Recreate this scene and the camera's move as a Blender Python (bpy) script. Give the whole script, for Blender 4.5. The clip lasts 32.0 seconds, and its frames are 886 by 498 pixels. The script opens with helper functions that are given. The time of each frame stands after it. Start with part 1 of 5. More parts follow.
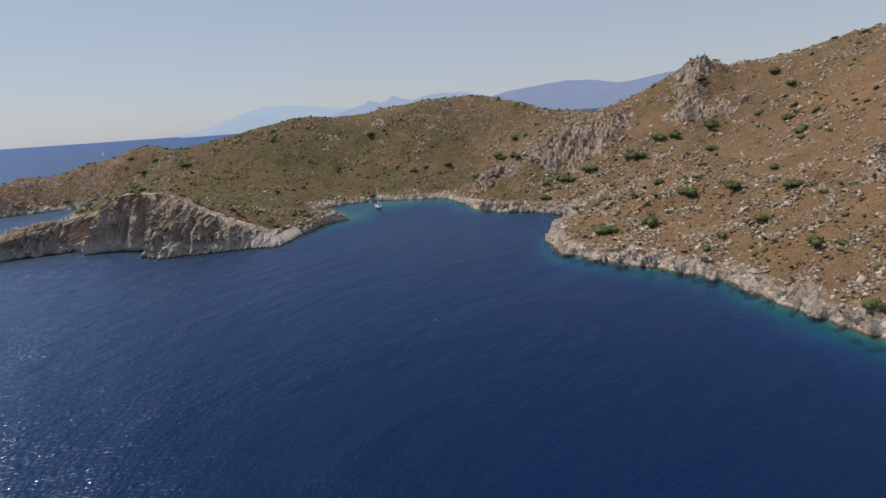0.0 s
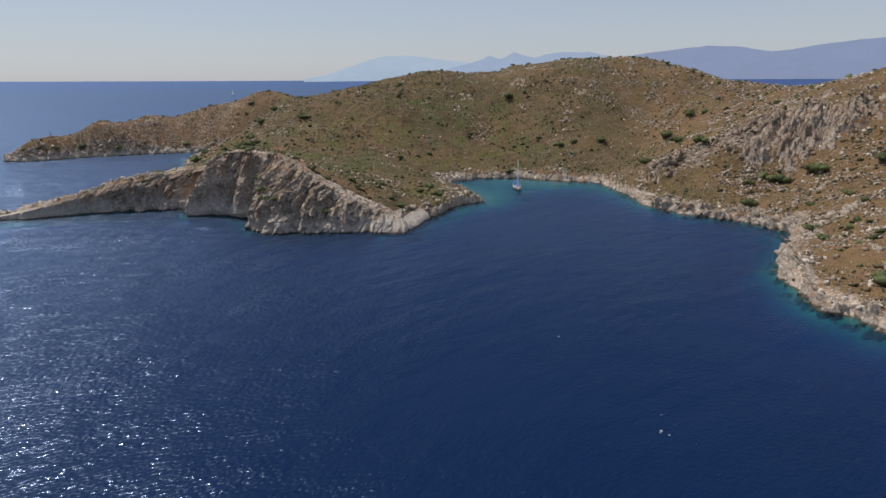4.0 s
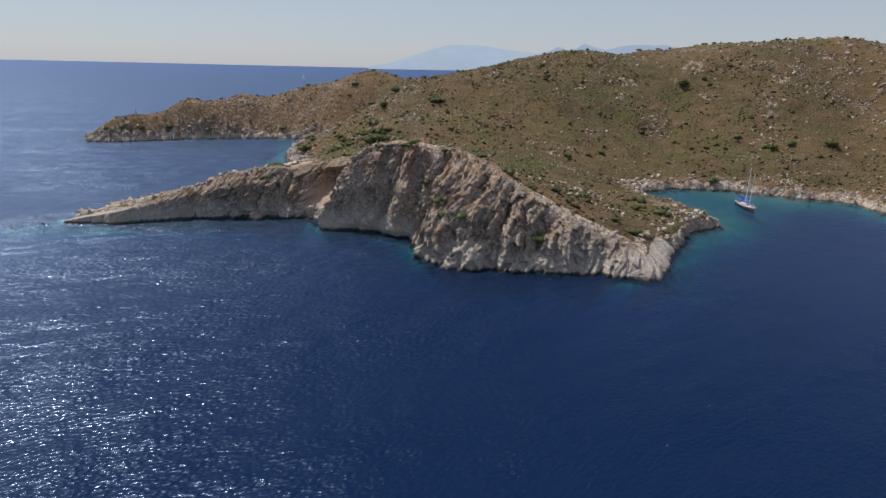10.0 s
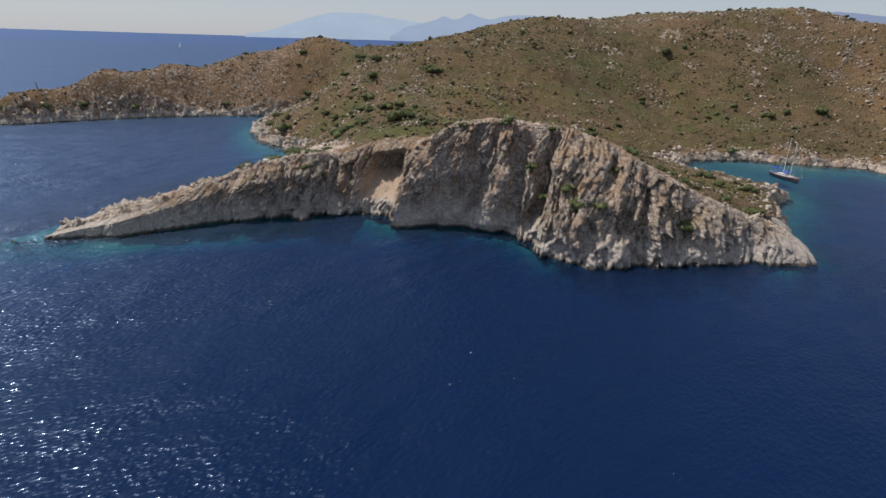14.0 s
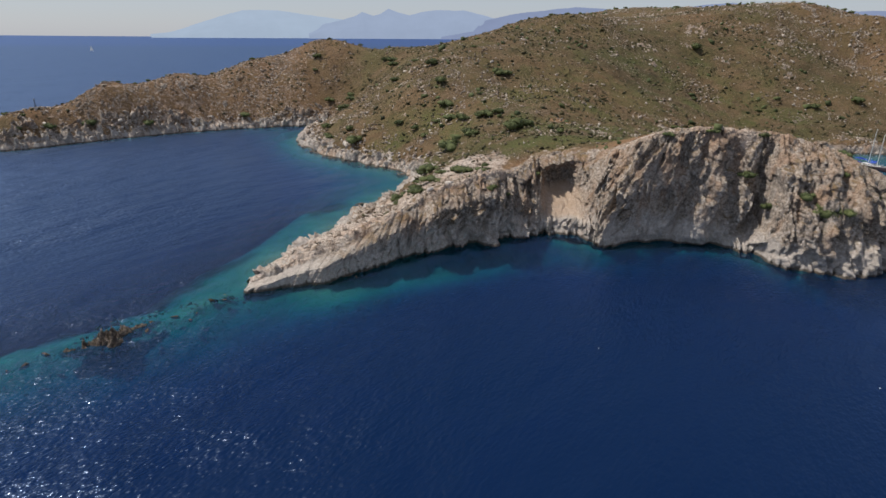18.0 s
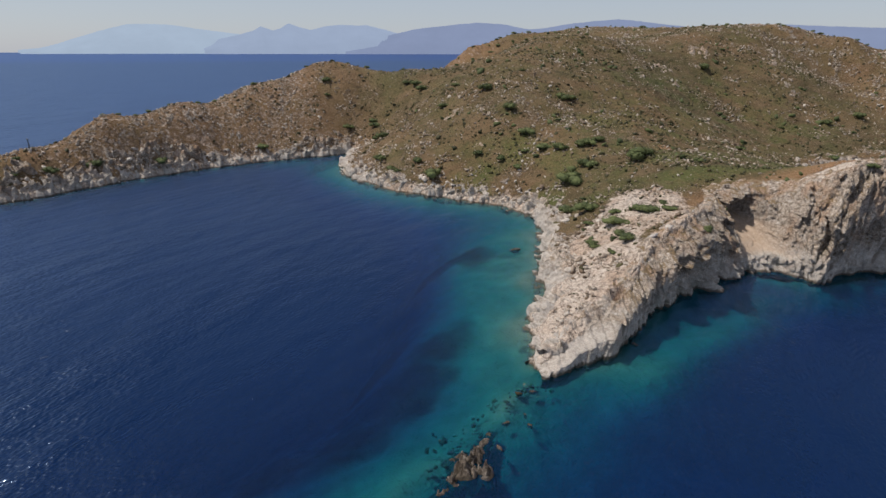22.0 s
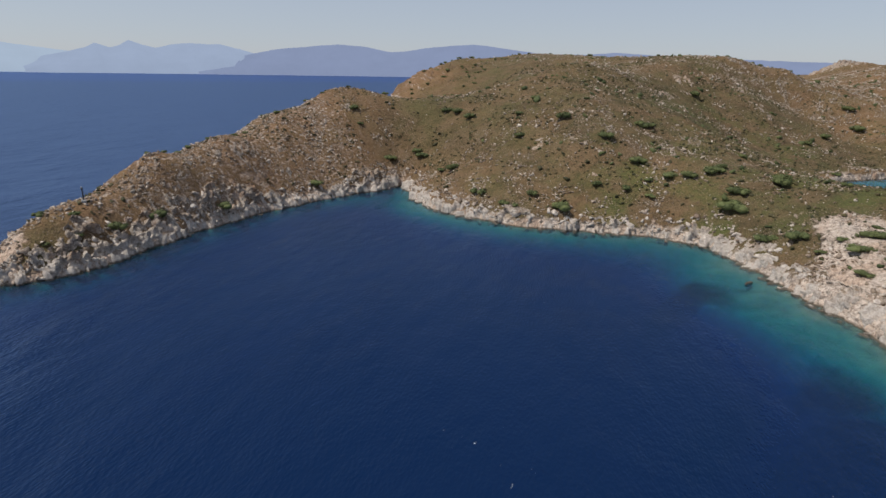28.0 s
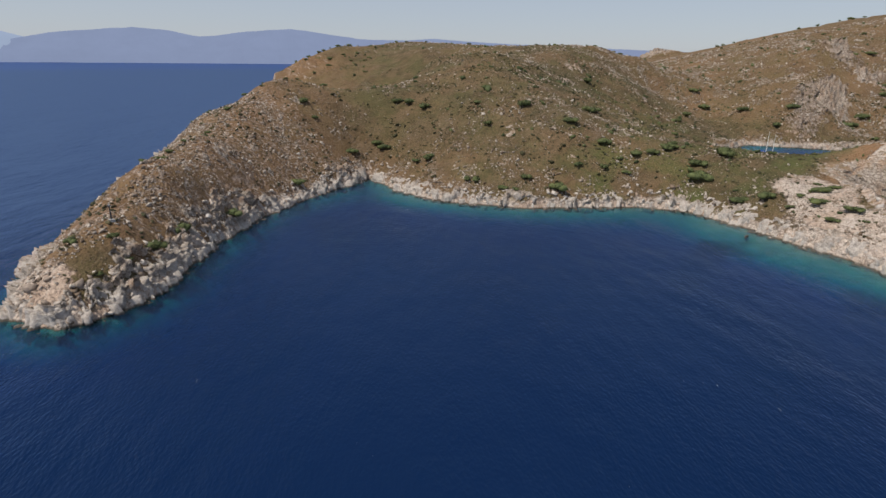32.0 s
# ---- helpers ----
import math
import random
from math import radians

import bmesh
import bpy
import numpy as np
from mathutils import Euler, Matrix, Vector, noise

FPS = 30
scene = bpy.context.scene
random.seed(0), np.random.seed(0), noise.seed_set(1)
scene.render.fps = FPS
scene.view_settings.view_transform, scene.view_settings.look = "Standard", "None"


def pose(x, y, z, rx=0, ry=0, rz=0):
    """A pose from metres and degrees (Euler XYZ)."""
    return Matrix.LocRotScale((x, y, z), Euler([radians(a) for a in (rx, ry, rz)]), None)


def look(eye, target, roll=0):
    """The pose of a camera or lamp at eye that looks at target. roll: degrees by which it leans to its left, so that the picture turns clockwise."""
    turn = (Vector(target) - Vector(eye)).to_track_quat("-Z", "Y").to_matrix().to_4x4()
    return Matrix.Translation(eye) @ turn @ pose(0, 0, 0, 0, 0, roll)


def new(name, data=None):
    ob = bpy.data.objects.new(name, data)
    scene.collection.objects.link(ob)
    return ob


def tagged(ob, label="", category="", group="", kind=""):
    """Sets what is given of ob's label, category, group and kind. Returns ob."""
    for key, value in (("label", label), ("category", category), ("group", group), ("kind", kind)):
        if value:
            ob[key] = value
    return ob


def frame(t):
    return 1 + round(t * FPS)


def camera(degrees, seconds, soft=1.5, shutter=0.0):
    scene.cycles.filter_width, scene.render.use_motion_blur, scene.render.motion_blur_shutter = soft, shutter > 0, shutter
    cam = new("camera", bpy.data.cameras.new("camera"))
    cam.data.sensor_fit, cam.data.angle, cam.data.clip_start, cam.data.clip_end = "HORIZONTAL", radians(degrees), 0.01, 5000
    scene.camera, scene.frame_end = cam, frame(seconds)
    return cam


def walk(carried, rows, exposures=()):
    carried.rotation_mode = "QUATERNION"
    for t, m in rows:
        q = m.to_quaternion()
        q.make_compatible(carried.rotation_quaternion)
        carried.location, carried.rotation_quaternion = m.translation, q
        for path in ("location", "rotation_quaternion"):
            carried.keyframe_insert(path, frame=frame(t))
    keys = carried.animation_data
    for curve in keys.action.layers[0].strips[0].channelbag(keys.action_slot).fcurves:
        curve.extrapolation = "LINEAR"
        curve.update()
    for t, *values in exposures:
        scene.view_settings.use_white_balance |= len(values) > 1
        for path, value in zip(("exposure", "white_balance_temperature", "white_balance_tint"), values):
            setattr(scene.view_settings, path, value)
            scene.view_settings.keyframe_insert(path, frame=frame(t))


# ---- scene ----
cam = camera(77.9, 32.0)
PATH = [
    (0, (52.496, -56.231, 56.671), (52.695, -54.299, 56.196), -4.2),
    (0.5, (50.6, -47.76, 57.897), (50.76, -45.829, 57.403), -3.9),
    (1, (48.585, -39.288, 59.037), (48.692, -37.359, 58.52), -3.2),
    (1.5, (46.805, -31.5, 59.883), (46.862, -29.575, 59.343), -2.5),
    (2, (44.617, -23.433, 60.044), (44.623, -21.513, 59.485), -1.9),
    (2.5, (42.197, -15.791, 60.918), (42.161, -13.878, 60.335), -1.4),
    (3, (39.835, -7.883, 60.991), (39.751, -5.976, 60.396), -1.1),
    (3.5, (37.058, -0.83, 60.05), (36.934, 1.075, 59.452), -0.8),
    (5.5, (19.384, 29.546, 57.294), (19.098, 31.427, 56.676), -0.0),
    (6, (14.418, 36.016, 56.291), (14.09, 37.889, 55.672), 0.1),
    (6.5, (9.299, 41.954, 55.525), (8.933, 43.82, 54.904), 0.3),
    (7, (3.327, 48.258, 54.735), (2.917, 50.114, 54.113), 0.5),
    (7.5, (-1.668, 53.091, 54.1), (-2.091, 54.945, 53.479), 0.6),
    (8, (-7.48, 58.241, 53.556), (-7.9, 60.095, 52.935), 0.6),
    (8.5, (-12.648, 62.244, 53.096), (-13.058, 64.1, 52.476), 0.7),
    (9, (-18.847, 66.527, 52.391), (-19.245, 68.387, 51.771), 0.7),
    (9.5, (-24.487, 69.601, 51.887), (-24.858, 71.465, 51.263), 0.9),
    (10, (-31.481, 73.22, 51.223), (-31.816, 75.088, 50.592), 1.0),
    (10.5, (-37.702, 76.248, 50.777), (-38.004, 78.12, 50.14), 1.1),
    (11, (-45.143, 79.353, 50.583), (-45.396, 81.228, 49.935), 1.2),
    (11.5, (-51.924, 81.807, 50.343), (-52.124, 83.686, 49.687), 1.3),
    (12, (-59.882, 84.291, 50.067), (-60.018, 86.171, 49.398), 1.4),
    (12.5, (-67.778, 86.893, 49.742), (-67.857, 88.772, 49.06), 1.5),
    (13, (-76.416, 89.49, 49.524), (-76.442, 91.364, 48.826), 1.6),
    (13.5, (-84.823, 91.694, 49.028), (-84.803, 93.564, 48.317), 1.6),
    (15.5, (-118.107, 101.534, 47.045), (-117.917, 103.389, 46.321), 1.1),
    (16, (-127.52, 104.023, 47.81), (-127.296, 105.872, 47.081), 1.1),
    (16.5, (-136.293, 106.371, 47.941), (-136.04, 108.217, 47.215), 0.9),
    (17, (-145.759, 109.009, 48.57), (-145.48, 110.851, 47.843), 0.7),
    (17.5, (-153.878, 111.024, 49.36), (-153.577, 112.863, 48.633), 0.5),
    (18, (-163.935, 114.398, 50.232), (-163.606, 116.232, 49.506), 0.3),
    (18.5, (-173.435, 118.16, 50.699), (-173.062, 119.987, 49.976), 0.2),
    (19, (-183.134, 122.445, 51.836), (-182.717, 124.262, 51.111), 0.2),
    (19.5, (-191.108, 126.81, 51.87), (-190.654, 128.622, 51.155), -0.0),
    (20, (-199.884, 131.463, 53.029), (-199.39, 133.266, 52.319), -0.1),
    (20.5, (-207.456, 135.59, 53.621), (-206.924, 137.385, 52.916), -0.1),
    (21, (-216.402, 141.125, 54.125), (-215.825, 142.908, 53.427), -0.0),
    (21.5, (-223.632, 146.189, 54.201), (-223.017, 147.962, 53.51), 0.1),
    (22, (-231.844, 151.814, 54.368), (-231.188, 153.575, 53.685), 0.1),
    (22.5, (-239.344, 157.256, 54.356), (-238.652, 159.006, 53.678), 0.2),
    (23, (-246.799, 162.889, 54.179), (-246.074, 164.628, 53.51), 0.2),
    (23.5, (-253.756, 168.346, 53.99), (-252.996, 170.074, 53.329), 0.2),
    (24, (-260.972, 173.908, 54.001), (-260.179, 175.624, 53.349), 0.2),
    (24.5, (-268.005, 179.094, 54.165), (-267.18, 180.797, 53.518), 0.3),
    (25, (-275.395, 184.724, 54.108), (-274.539, 186.415, 53.467), 0.4),
    (25.5, (-282.063, 189.609, 54.153), (-281.177, 191.285, 53.517), 0.4),
    (26, (-288.858, 194.845, 55.45), (-287.941, 196.506, 54.818), 0.5),
    (26.5, (-295.625, 200.111, 56.202), (-294.672, 201.751, 55.569), 0.6),
    (28.5, (-324.4, 221.332, 56.154), (-323.223, 222.829, 55.54), 0.8),
    (29, (-332.392, 227.435, 57.162), (-331.141, 228.864, 56.535), 0.8),
    (29.5, (-338.954, 232.912, 57.394), (-337.647, 234.286, 56.76), 0.9),
    (30, (-346.467, 238.548, 57.018), (-345.099, 239.861, 56.382), 0.7),
    (30.5, (-352.82, 244.264, 57.811), (-351.404, 245.519, 57.162), 0.9),
    (31, (-359.979, 250.008, 58.16), (-358.52, 251.21, 57.507), 0.8),
    (31.5, (-366.091, 255.44, 58.309), (-364.596, 256.597, 57.655), 0.8),
    (32, (-373.184, 261.565, 58.042), (-371.656, 262.68, 57.391), 0.6),
]
walk(cam, [(t, look(eye, target, roll)) for t, eye, target, roll in PATH])

# ---- light, sky and exposure ----
SUN_AZ, SUN_EL = 66.0, 59.0          # degrees: left of +y, above the horizon
sun_dir = Vector((-math.sin(radians(SUN_AZ)) * math.cos(radians(SUN_EL)),
                  math.cos(radians(SUN_AZ)) * math.cos(radians(SUN_EL)), math.sin(radians(SUN_EL))))
sun = new("sun", bpy.data.lights.new("sun", "SUN"))
sun.data.energy, sun.data.angle, sun.data.color = 3.9, radians(0.6), (1.0, 0.945, 0.875)
sun.matrix_world = look(sun_dir * 1000, (0, 0, 0))

world = bpy.data.worlds.new("hazy_summer_sky")
scene.world = world
world.use_nodes = True
wn, wl = world.node_tree.nodes, world.node_tree.links
sky = wn.new("ShaderNodeTexSky")
sky.sky_type, sky.sun_disc = "NISHITA", False
sky.sun_elevation, sky.sun_rotation = radians(SUN_EL), radians(-SUN_AZ)
sky.air_density, sky.dust_density, sky.ozone_density, sky.altitude = 1.0, 0.5, 3.0, 50
# summer haze: the sky pales towards the horizon
where = wn.new("ShaderNodeTexCoord")
up = wn.new("ShaderNodeSeparateXYZ")
wl.new(where.outputs["Generated"], up.inputs[0])
haze = wn.new("ShaderNodeMapRange")
haze.inputs["From Min"].default_value, haze.inputs["From Max"].default_value = 0.0, 0.55
haze.inputs["To Min"].default_value, haze.inputs["To Max"].default_value = 0.66, 0.42
wl.new(up.outputs[2], haze.inputs["Value"])
veil = wn.new("ShaderNodeMix")
veil.data_type = "RGBA"
veil.inputs[7].default_value = (5.7, 6.1, 7.15, 1)
wl.new(haze.outputs[0], veil.inputs[0])
wl.new(sky.outputs[0], veil.inputs[6])
wl.new(veil.outputs[2], wn["Background"].inputs[0])
wn["Background"].inputs[1].default_value = 0.086


# ---- noise ----
def lattice(seed):
    return np.random.RandomState(seed).rand(256, 256)


TABLES = [lattice(s) for s in range(8)]


def vnoise(x, y, seed=0):
    """Smooth value noise between -1 and 1."""
    tab = TABLES[seed % 8]
    xi, yi = np.floor(x).astype(int), np.floor(y).astype(int)
    u, v = x - xi, y - yi
    u, v = u * u * u * (u * (u * 6 - 15) + 10), v * v * v * (v * (v * 6 - 15) + 10)
    a, b = tab[xi % 256, yi % 256], tab[(xi + 1) % 256, yi % 256]
    c, d = tab[xi % 256, (yi + 1) % 256], tab[(xi + 1) % 256, (yi + 1) % 256]
    return 2 * ((a * (1 - u) + b * u) * (1 - v) + (c * (1 - u) + d * u) * v) - 1


def fbm(x, y, size, octaves=4, seed=0, gain=0.5):
    out, amp, norm = 0, 1.0, 0
    for k in range(octaves):
        out = out + amp * vnoise(x / size + 17.3 * k, y / size + 5.1 * k, seed + k)
        norm += amp
        amp, size = amp * gain, size / 2.03
    return out / norm


def ridged(x, y, size, octaves=3, seed=0):
    out, amp, norm = 0, 1.0, 0
    for k in range(octaves):
        out = out + amp * (1 - 2 * np.abs(vnoise(x / size + 9.7 * k, y / size + 3.3 * k, seed + k)))
        norm += amp
        amp, size = amp * 0.5, size / 2.1
    return out / norm


def cells(u, v, seed=0):
    """Broken rock: one tilted facet for each cell of an uneven grid, and the distance to the joints between them."""
    ui, vi = np.floor(u).astype(int), np.floor(v).astype(int)
    best, second, facet = np.full(np.shape(u), 1e9), np.full(np.shape(u), 1e9), np.zeros(np.shape(u))
    for i in (-1, 0, 1):
        for j in (-1, 0, 1):
            cx, cy = (ui + i) % 256, (vi + j) % 256
            a, b, k, m = (TABLES[(seed + n) % 8][cx, cy] for n in range(4))
            du, dv = u - (ui + i + a), v - (vi + j + b)
            r = du * du + dv * dv
            closer = r < best
            second = np.where(closer, best, np.minimum(second, r))
            best = np.where(closer, r, best)
            facet = np.where(closer, (k - 0.5) + (m - 0.5) * 1.7 * du + (a - 0.5) * 1.7 * dv, facet)
    return facet, np.sqrt(second) - np.sqrt(best)


def smooth(a, b, v):
    t = np.clip((v - a) / (b - a), 0, 1)
    return t * t * (3 - 2 * t)


# ---- plan of the coast: the bay, the cliff headland with its spit, the west bay and its arm, the open sea ----
BAY_SHORE = [(900, -320), (420, -220), (230, -70), (176, 5), (161, 48), (158, 72), (156, 96), (146, 113), (130, 131), (121, 146),
             (121, 162), (127, 186), (143, 204), (149, 221), (136, 240), (118, 250), (108, 264), (103, 293), (97, 321), (76, 327),
             (49, 337), (28, 334), (12, 322), (13, 306), (22, 292)]
CLIFF_SHORE = [(31, 272), (17, 256), (8, 238), (1, 213), (-9, 210), (-13, 217), (-27, 212), (-48, 213), (-62, 214), (-70, 228),
               (-82, 234), (-101, 237), (-112, 250), (-130, 246), (-148, 240), (-163, 234), (-172, 227), (-185, 224)]
WEST_SHORE = [(-186.5, 228), (-180, 239), (-171, 250), (-160, 270), (-149, 287), (-138, 308), (-144, 329), (-160, 346), (-174, 363), (-182, 383),
              (-187, 405), (-183, 428), (-172, 455), (-212, 449), (-250, 437), (-286, 417), (-310, 398), (-326, 393), (-336, 395)]
OPEN_SHORE = [(-341, 412), (-325, 446), (-304, 470), (-264, 520), (-206, 560), (-156, 586), (-105, 562), (-62, 575), (-34, 640), (-26, 724), (40, 805), (130, 880),
              (330, 1010), (700, 1080), (1150, 900), (1300, 300), (1200, -320)]
COAST = BAY_SHORE + CLIFF_SHORE + WEST_SHORE + OPEN_SHORE

# heights: (x, y, metres) along the ridges, the crests, the slopes and the banks behind the shore
# the rock wall, from the tip of the spit to the point of the headland: foot x, y, rim x, y and the rim's height
SPIT_WALL = [(-187, 223.4, -186.5, 225.5, 0.5), (-181, 223.6, -180, 227.5, 2.3), (-170, 225.5, -168, 231.5, 4.8), (-159.5, 232, -157.5, 237.5, 7.8), (-146, 240.5, -145.5, 245.5, 12),
             (-129, 245.3, -129.5, 251, 15.5), (-117, 247.5, -117, 257, 15.5), (-110, 249, -108, 265, 17.5), (-104, 247.5, -101, 267, 18.5), (-101.5, 242, -95, 260, 19.5)]
HEADLAND_WALL = [(-100.5, 237.5, -91, 248, 23), (-96, 237, -87, 244, 26), (-82, 234, -79, 240.5, 28), (-70, 230.5, -70, 239, 28.5), (-66, 226.5, -61, 237, 28), (-63.5, 215, -56.5, 234, 27.5),
                 (-57, 212.3, -52, 232, 26.5), (-50, 211, -46, 229, 24.5), (-39, 210.5, -38, 224, 20), (-27, 211, -25.5, 220.5, 13.5), (-14, 214.3, -14, 220, 9), (-11, 211.5, -9, 219, 7.5),
                 (0.5, 212, -2, 219, 4.2), (4.5, 222, -1, 226, 4.2), (8.5, 237, 4, 240, 4)]
WALL = np.array(SPIT_WALL + HEADLAND_WALL)
CLIFF_CREST = [(x, y, z) for _, _, x, y, z in SPIT_WALL + HEADLAND_WALL] + [(22, 268, 4), (-101, 275, 20), (-182, 232, 3), (-168, 240, 5.5), (-172, 245, 3)]
HEADLAND = [(-148, 256, 10), (-138, 282, 10), (-127, 309, 12), (-118, 330, 19), (-93, 294, 21), (-82, 258, 24), (-124, 262, 15), (-48, 252, 21),
            (-18, 332, 11), (-4, 363, 17), (2, 300, 5), (-20, 280, 10), (-55, 300, 15), (14, 335, 4), (-60, 340, 22), (-62, 278, 17)]
HILL = [(-120, 373, 30.6), (-93, 371, 33.5), (-72, 384, 39.3), (-49, 379, 31.9), (18, 387, 19.2), (-125, 422, 36.5), (-101, 401, 44.1), (10, 442, 49.2),
        (53, 442, 50), (39, 462, 56.9), (78, 440, 49.9), (92, 449, 57.2), (93, 511, 67.8), (141, 463, 69.8), (164, 473, 69.4), (174, 434, 61.8),
        (143, 411, 37.6), (88, 411, 37), (46, 430, 41), (105, 374, 18), (55, 378, 15), (133, 366, 16), (153, 381, 30.2), (-38, 516, 58.9),
        (40, 345, 5), (75, 335, 5), (-10, 480, 62.6), (100, 335, 5)]
WEST_ARM = [(-335, 402, 5.5), (-322, 411, 13.8), (-311, 418, 16), (-286, 440, 25.4), (-255, 463, 29.2), (-223, 487, 32.2), (-192, 500, 37.7), (-166, 503, 44.3),
            (-161, 533, 44), (-182, 520, 46.4), (-140, 495, 40.3), (-138, 479, 40.3), (-292, 420, 8), (-268, 434, 10.4), (-232, 450, 7.7), (-192, 460, 9),
            (-164, 365, 7), (-162, 474, 22.1), (-174, 405, 8), (-144, 345, 7), (-110, 450, 42.5), (-160, 440, 12.8), (-245, 452, 15.2), (-278, 434, 17.3),
            (-205, 470, 17.7), (-225, 518, 30.1)]
EAST_HILL = [(126, 274, 8), (147, 278, 21), (115, 300, 12), (164, 266, 13.7), (176, 294, 37.7), (192, 286, 39.7), (243, 246, 39.2), (229, 247, 38.7),
             (276, 269, 63.4), (258, 284, 74.9), (186, 160, 20), (225, 179, 26.6), (161, 153, 9), (150, 172, 9), (133, 186, 4), (165, 220, 12),
             (165, 90, 6), (172, 50, 6.1), (210, 90, 24.1), (330, 200, 76.2), (300, 100, 60.5), (420, 260, 104.8), (250, 0, 29.5), (500, 60, 110.4)]
BACK_LAND = [(129, 786, 54.2), (-9, 726, 39.3), (8, 716, 54.6), (33, 701, 54.7), (60, 720, 70.5), (330, 640, 24.5), (250, 520, 51.7), (420, 480, 62.2),
             (629, 511, 66.3), (700, 200, 132), (800, 700, 59.6), (200, 350, 42.2), (280, 390, 57.7), (230, 450, 44.5), (1000, 100, 55.9), (500, 900, 35.7),
             (0, 570, 29.4), (60, 600, 66.3), (45, 680, 55.6), (200, 700, 74.6)]
BANK = [(x, y, 2.2) for x, y in BAY_SHORE[3:] + WEST_SHORE + OPEN_SHORE[:8] + OPEN_SHORE[11:14]]
BANK += [((a + c) / 2, (b + d) / 2, 2.2) for (a, b), (c, d) in zip(WEST_SHORE[5:], WEST_SHORE[6:] + OPEN_SHORE[:1])]
BANK += [((a + c) / 2, (b + d) / 2, 2.2) for (a, b), (c, d) in zip(OPEN_SHORE[:7], OPEN_SHORE[1:8])]
SPOTS = np.array(CLIFF_CREST + HEADLAND + HILL + WEST_ARM + EAST_HILL + BACK_LAND + BANK, float)


def kernel(r):
    return np.sqrt(r * r + 36.0)


def solve_heights():
    xy = SPOTS[:, :2]
    r = np.hypot(xy[:, None, 0] - xy[None, :, 0], xy[:, None, 1] - xy[None, :, 1])
    n = len(xy)
    a = np.zeros((n + 1, n + 1))
    a[:n, :n] = kernel(r) - np.eye(n) * 0.4
    a[:n, n] = a[n, :n] = 1
    return np.linalg.solve(a, np.r_[SPOTS[:, 2], 0])


WEIGHTS = solve_heights()


def hills(x, y):
    out = np.full(np.shape(x), WEIGHTS[-1])
    for (px, py, _), w in zip(SPOTS, WEIGHTS[:-1]):
        out = out + w * kernel(np.hypot(x - px, y - py))
    return np.maximum(out, 0.6)


def inland(x, y):
    """Signed distance to the coast: positive on land."""
    best, inside = np.full(np.shape(x), 1e12), np.zeros(np.shape(x), bool)
    for (ax, ay), (bx, by) in zip(COAST, COAST[1:] + COAST[:1]):
        ex, ey = bx - ax, by - ay
        t = np.clip(((x - ax) * ex + (y - ay) * ey) / (ex * ex + ey * ey), 0, 1)
        best = np.minimum(best, (x - ax - t * ex) ** 2 + (y - ay - t * ey) ** 2)
        if ay != by:
            cross = ((ay > y) != (by > y)) & (x < ex * (y - ay) / ey + ax)
            inside ^= cross
    return np.sqrt(best) * np.where(inside, 1, -1)


def in_wall(x, y):
    """Signed distance to the strip between the wall's foot and its rim: positive inside."""
    ring = [tuple(p) for p in WALL[:, :2] * 1.45 - WALL[:, 2:4] * 0.45] + [tuple(p) for p in WALL[::-1, 2:4]]
    best, inside = np.full(np.shape(x), 1e12), np.zeros(np.shape(x), bool)
    for (ax, ay), (bx, by) in zip(ring, ring[1:] + ring[:1]):
        ex, ey = bx - ax, by - ay
        t = np.clip(((x - ax) * ex + (y - ay) * ey) / (ex * ex + ey * ey), 0, 1)
        best = np.minimum(best, (x - ax - t * ex) ** 2 + (y - ay - t * ey) ** 2)
        if ay != by:
            inside ^= ((ay > y) != (by > y)) & (x < ex * (y - ay) / ey + ax)
    return np.sqrt(best) * np.where(inside, 1, -1)


def along(x, y, ax, ay, bx, by):
    """Distance to a stretch of the plan."""
    ex, ey = bx - ax, by - ay
    t = np.clip(((x - ax) * ex + (y - ay) * ey) / (ex * ex + ey * ey), 0, 1)
    return np.hypot(x - ax - t * ex, y - ay - t * ey)


def cliffness(x, y):
    c = np.exp(-(along(x, y, -112, 248, -75, 232) / 16) ** 4)
    c = np.maximum(c, np.exp(-(along(x, y, -68, 222, -8, 214) / 14) ** 4))
    c = np.maximum(c, 0.8 * np.exp(-(along(x, y, -180, 226, -116, 252) / 10) ** 4))
    return c * (1 - 0.9 * np.exp(-(np.hypot((x + 102) / 7, (y - 252) / 9)) ** 4))


def outcrop(x, y):
    """Share of craggy rock standing out of the slopes."""
    e = np.exp(-(along(x, y, 122, 292, 168, 290) / 13) ** 4) + np.exp(-(along(x, y, 168, 296, 196, 284) / 13) ** 4)
    e = e + np.exp(-(along(x, y, 246, 280, 268, 292) / 12) ** 4) + 0.7 * np.exp(-(along(x, y, 232, 262, 262, 250) / 7) ** 4)
    e = e + 0.8 * np.exp(-(along(x, y, 205, 118, 240, 96) / 12) ** 4) + 0.5 * np.exp(-(along(x, y, 158, 178, 176, 168) / 9) ** 4)
    e = e + 0.9 * np.exp(-(np.hypot(x - 500, y - 517) / 34) ** 4)
    e = e + 0.45 * smooth(0.12, 0.45, fbm(x, y, 26, 3, 2)) * smooth(138, 162, x) * smooth(330, 290, y)
    e = e + 0.5 * np.exp(-(np.hypot(x - 12, y - 712) / 34) ** 4)
    e = e + 0.25 * np.exp(-(along(x, y, 165, 60, 136, 142) / 8) ** 4) + 0.25 * np.exp(-(along(x, y, 132, 190, 158, 226) / 8) ** 4)
    return np.clip(e, 0, 1)


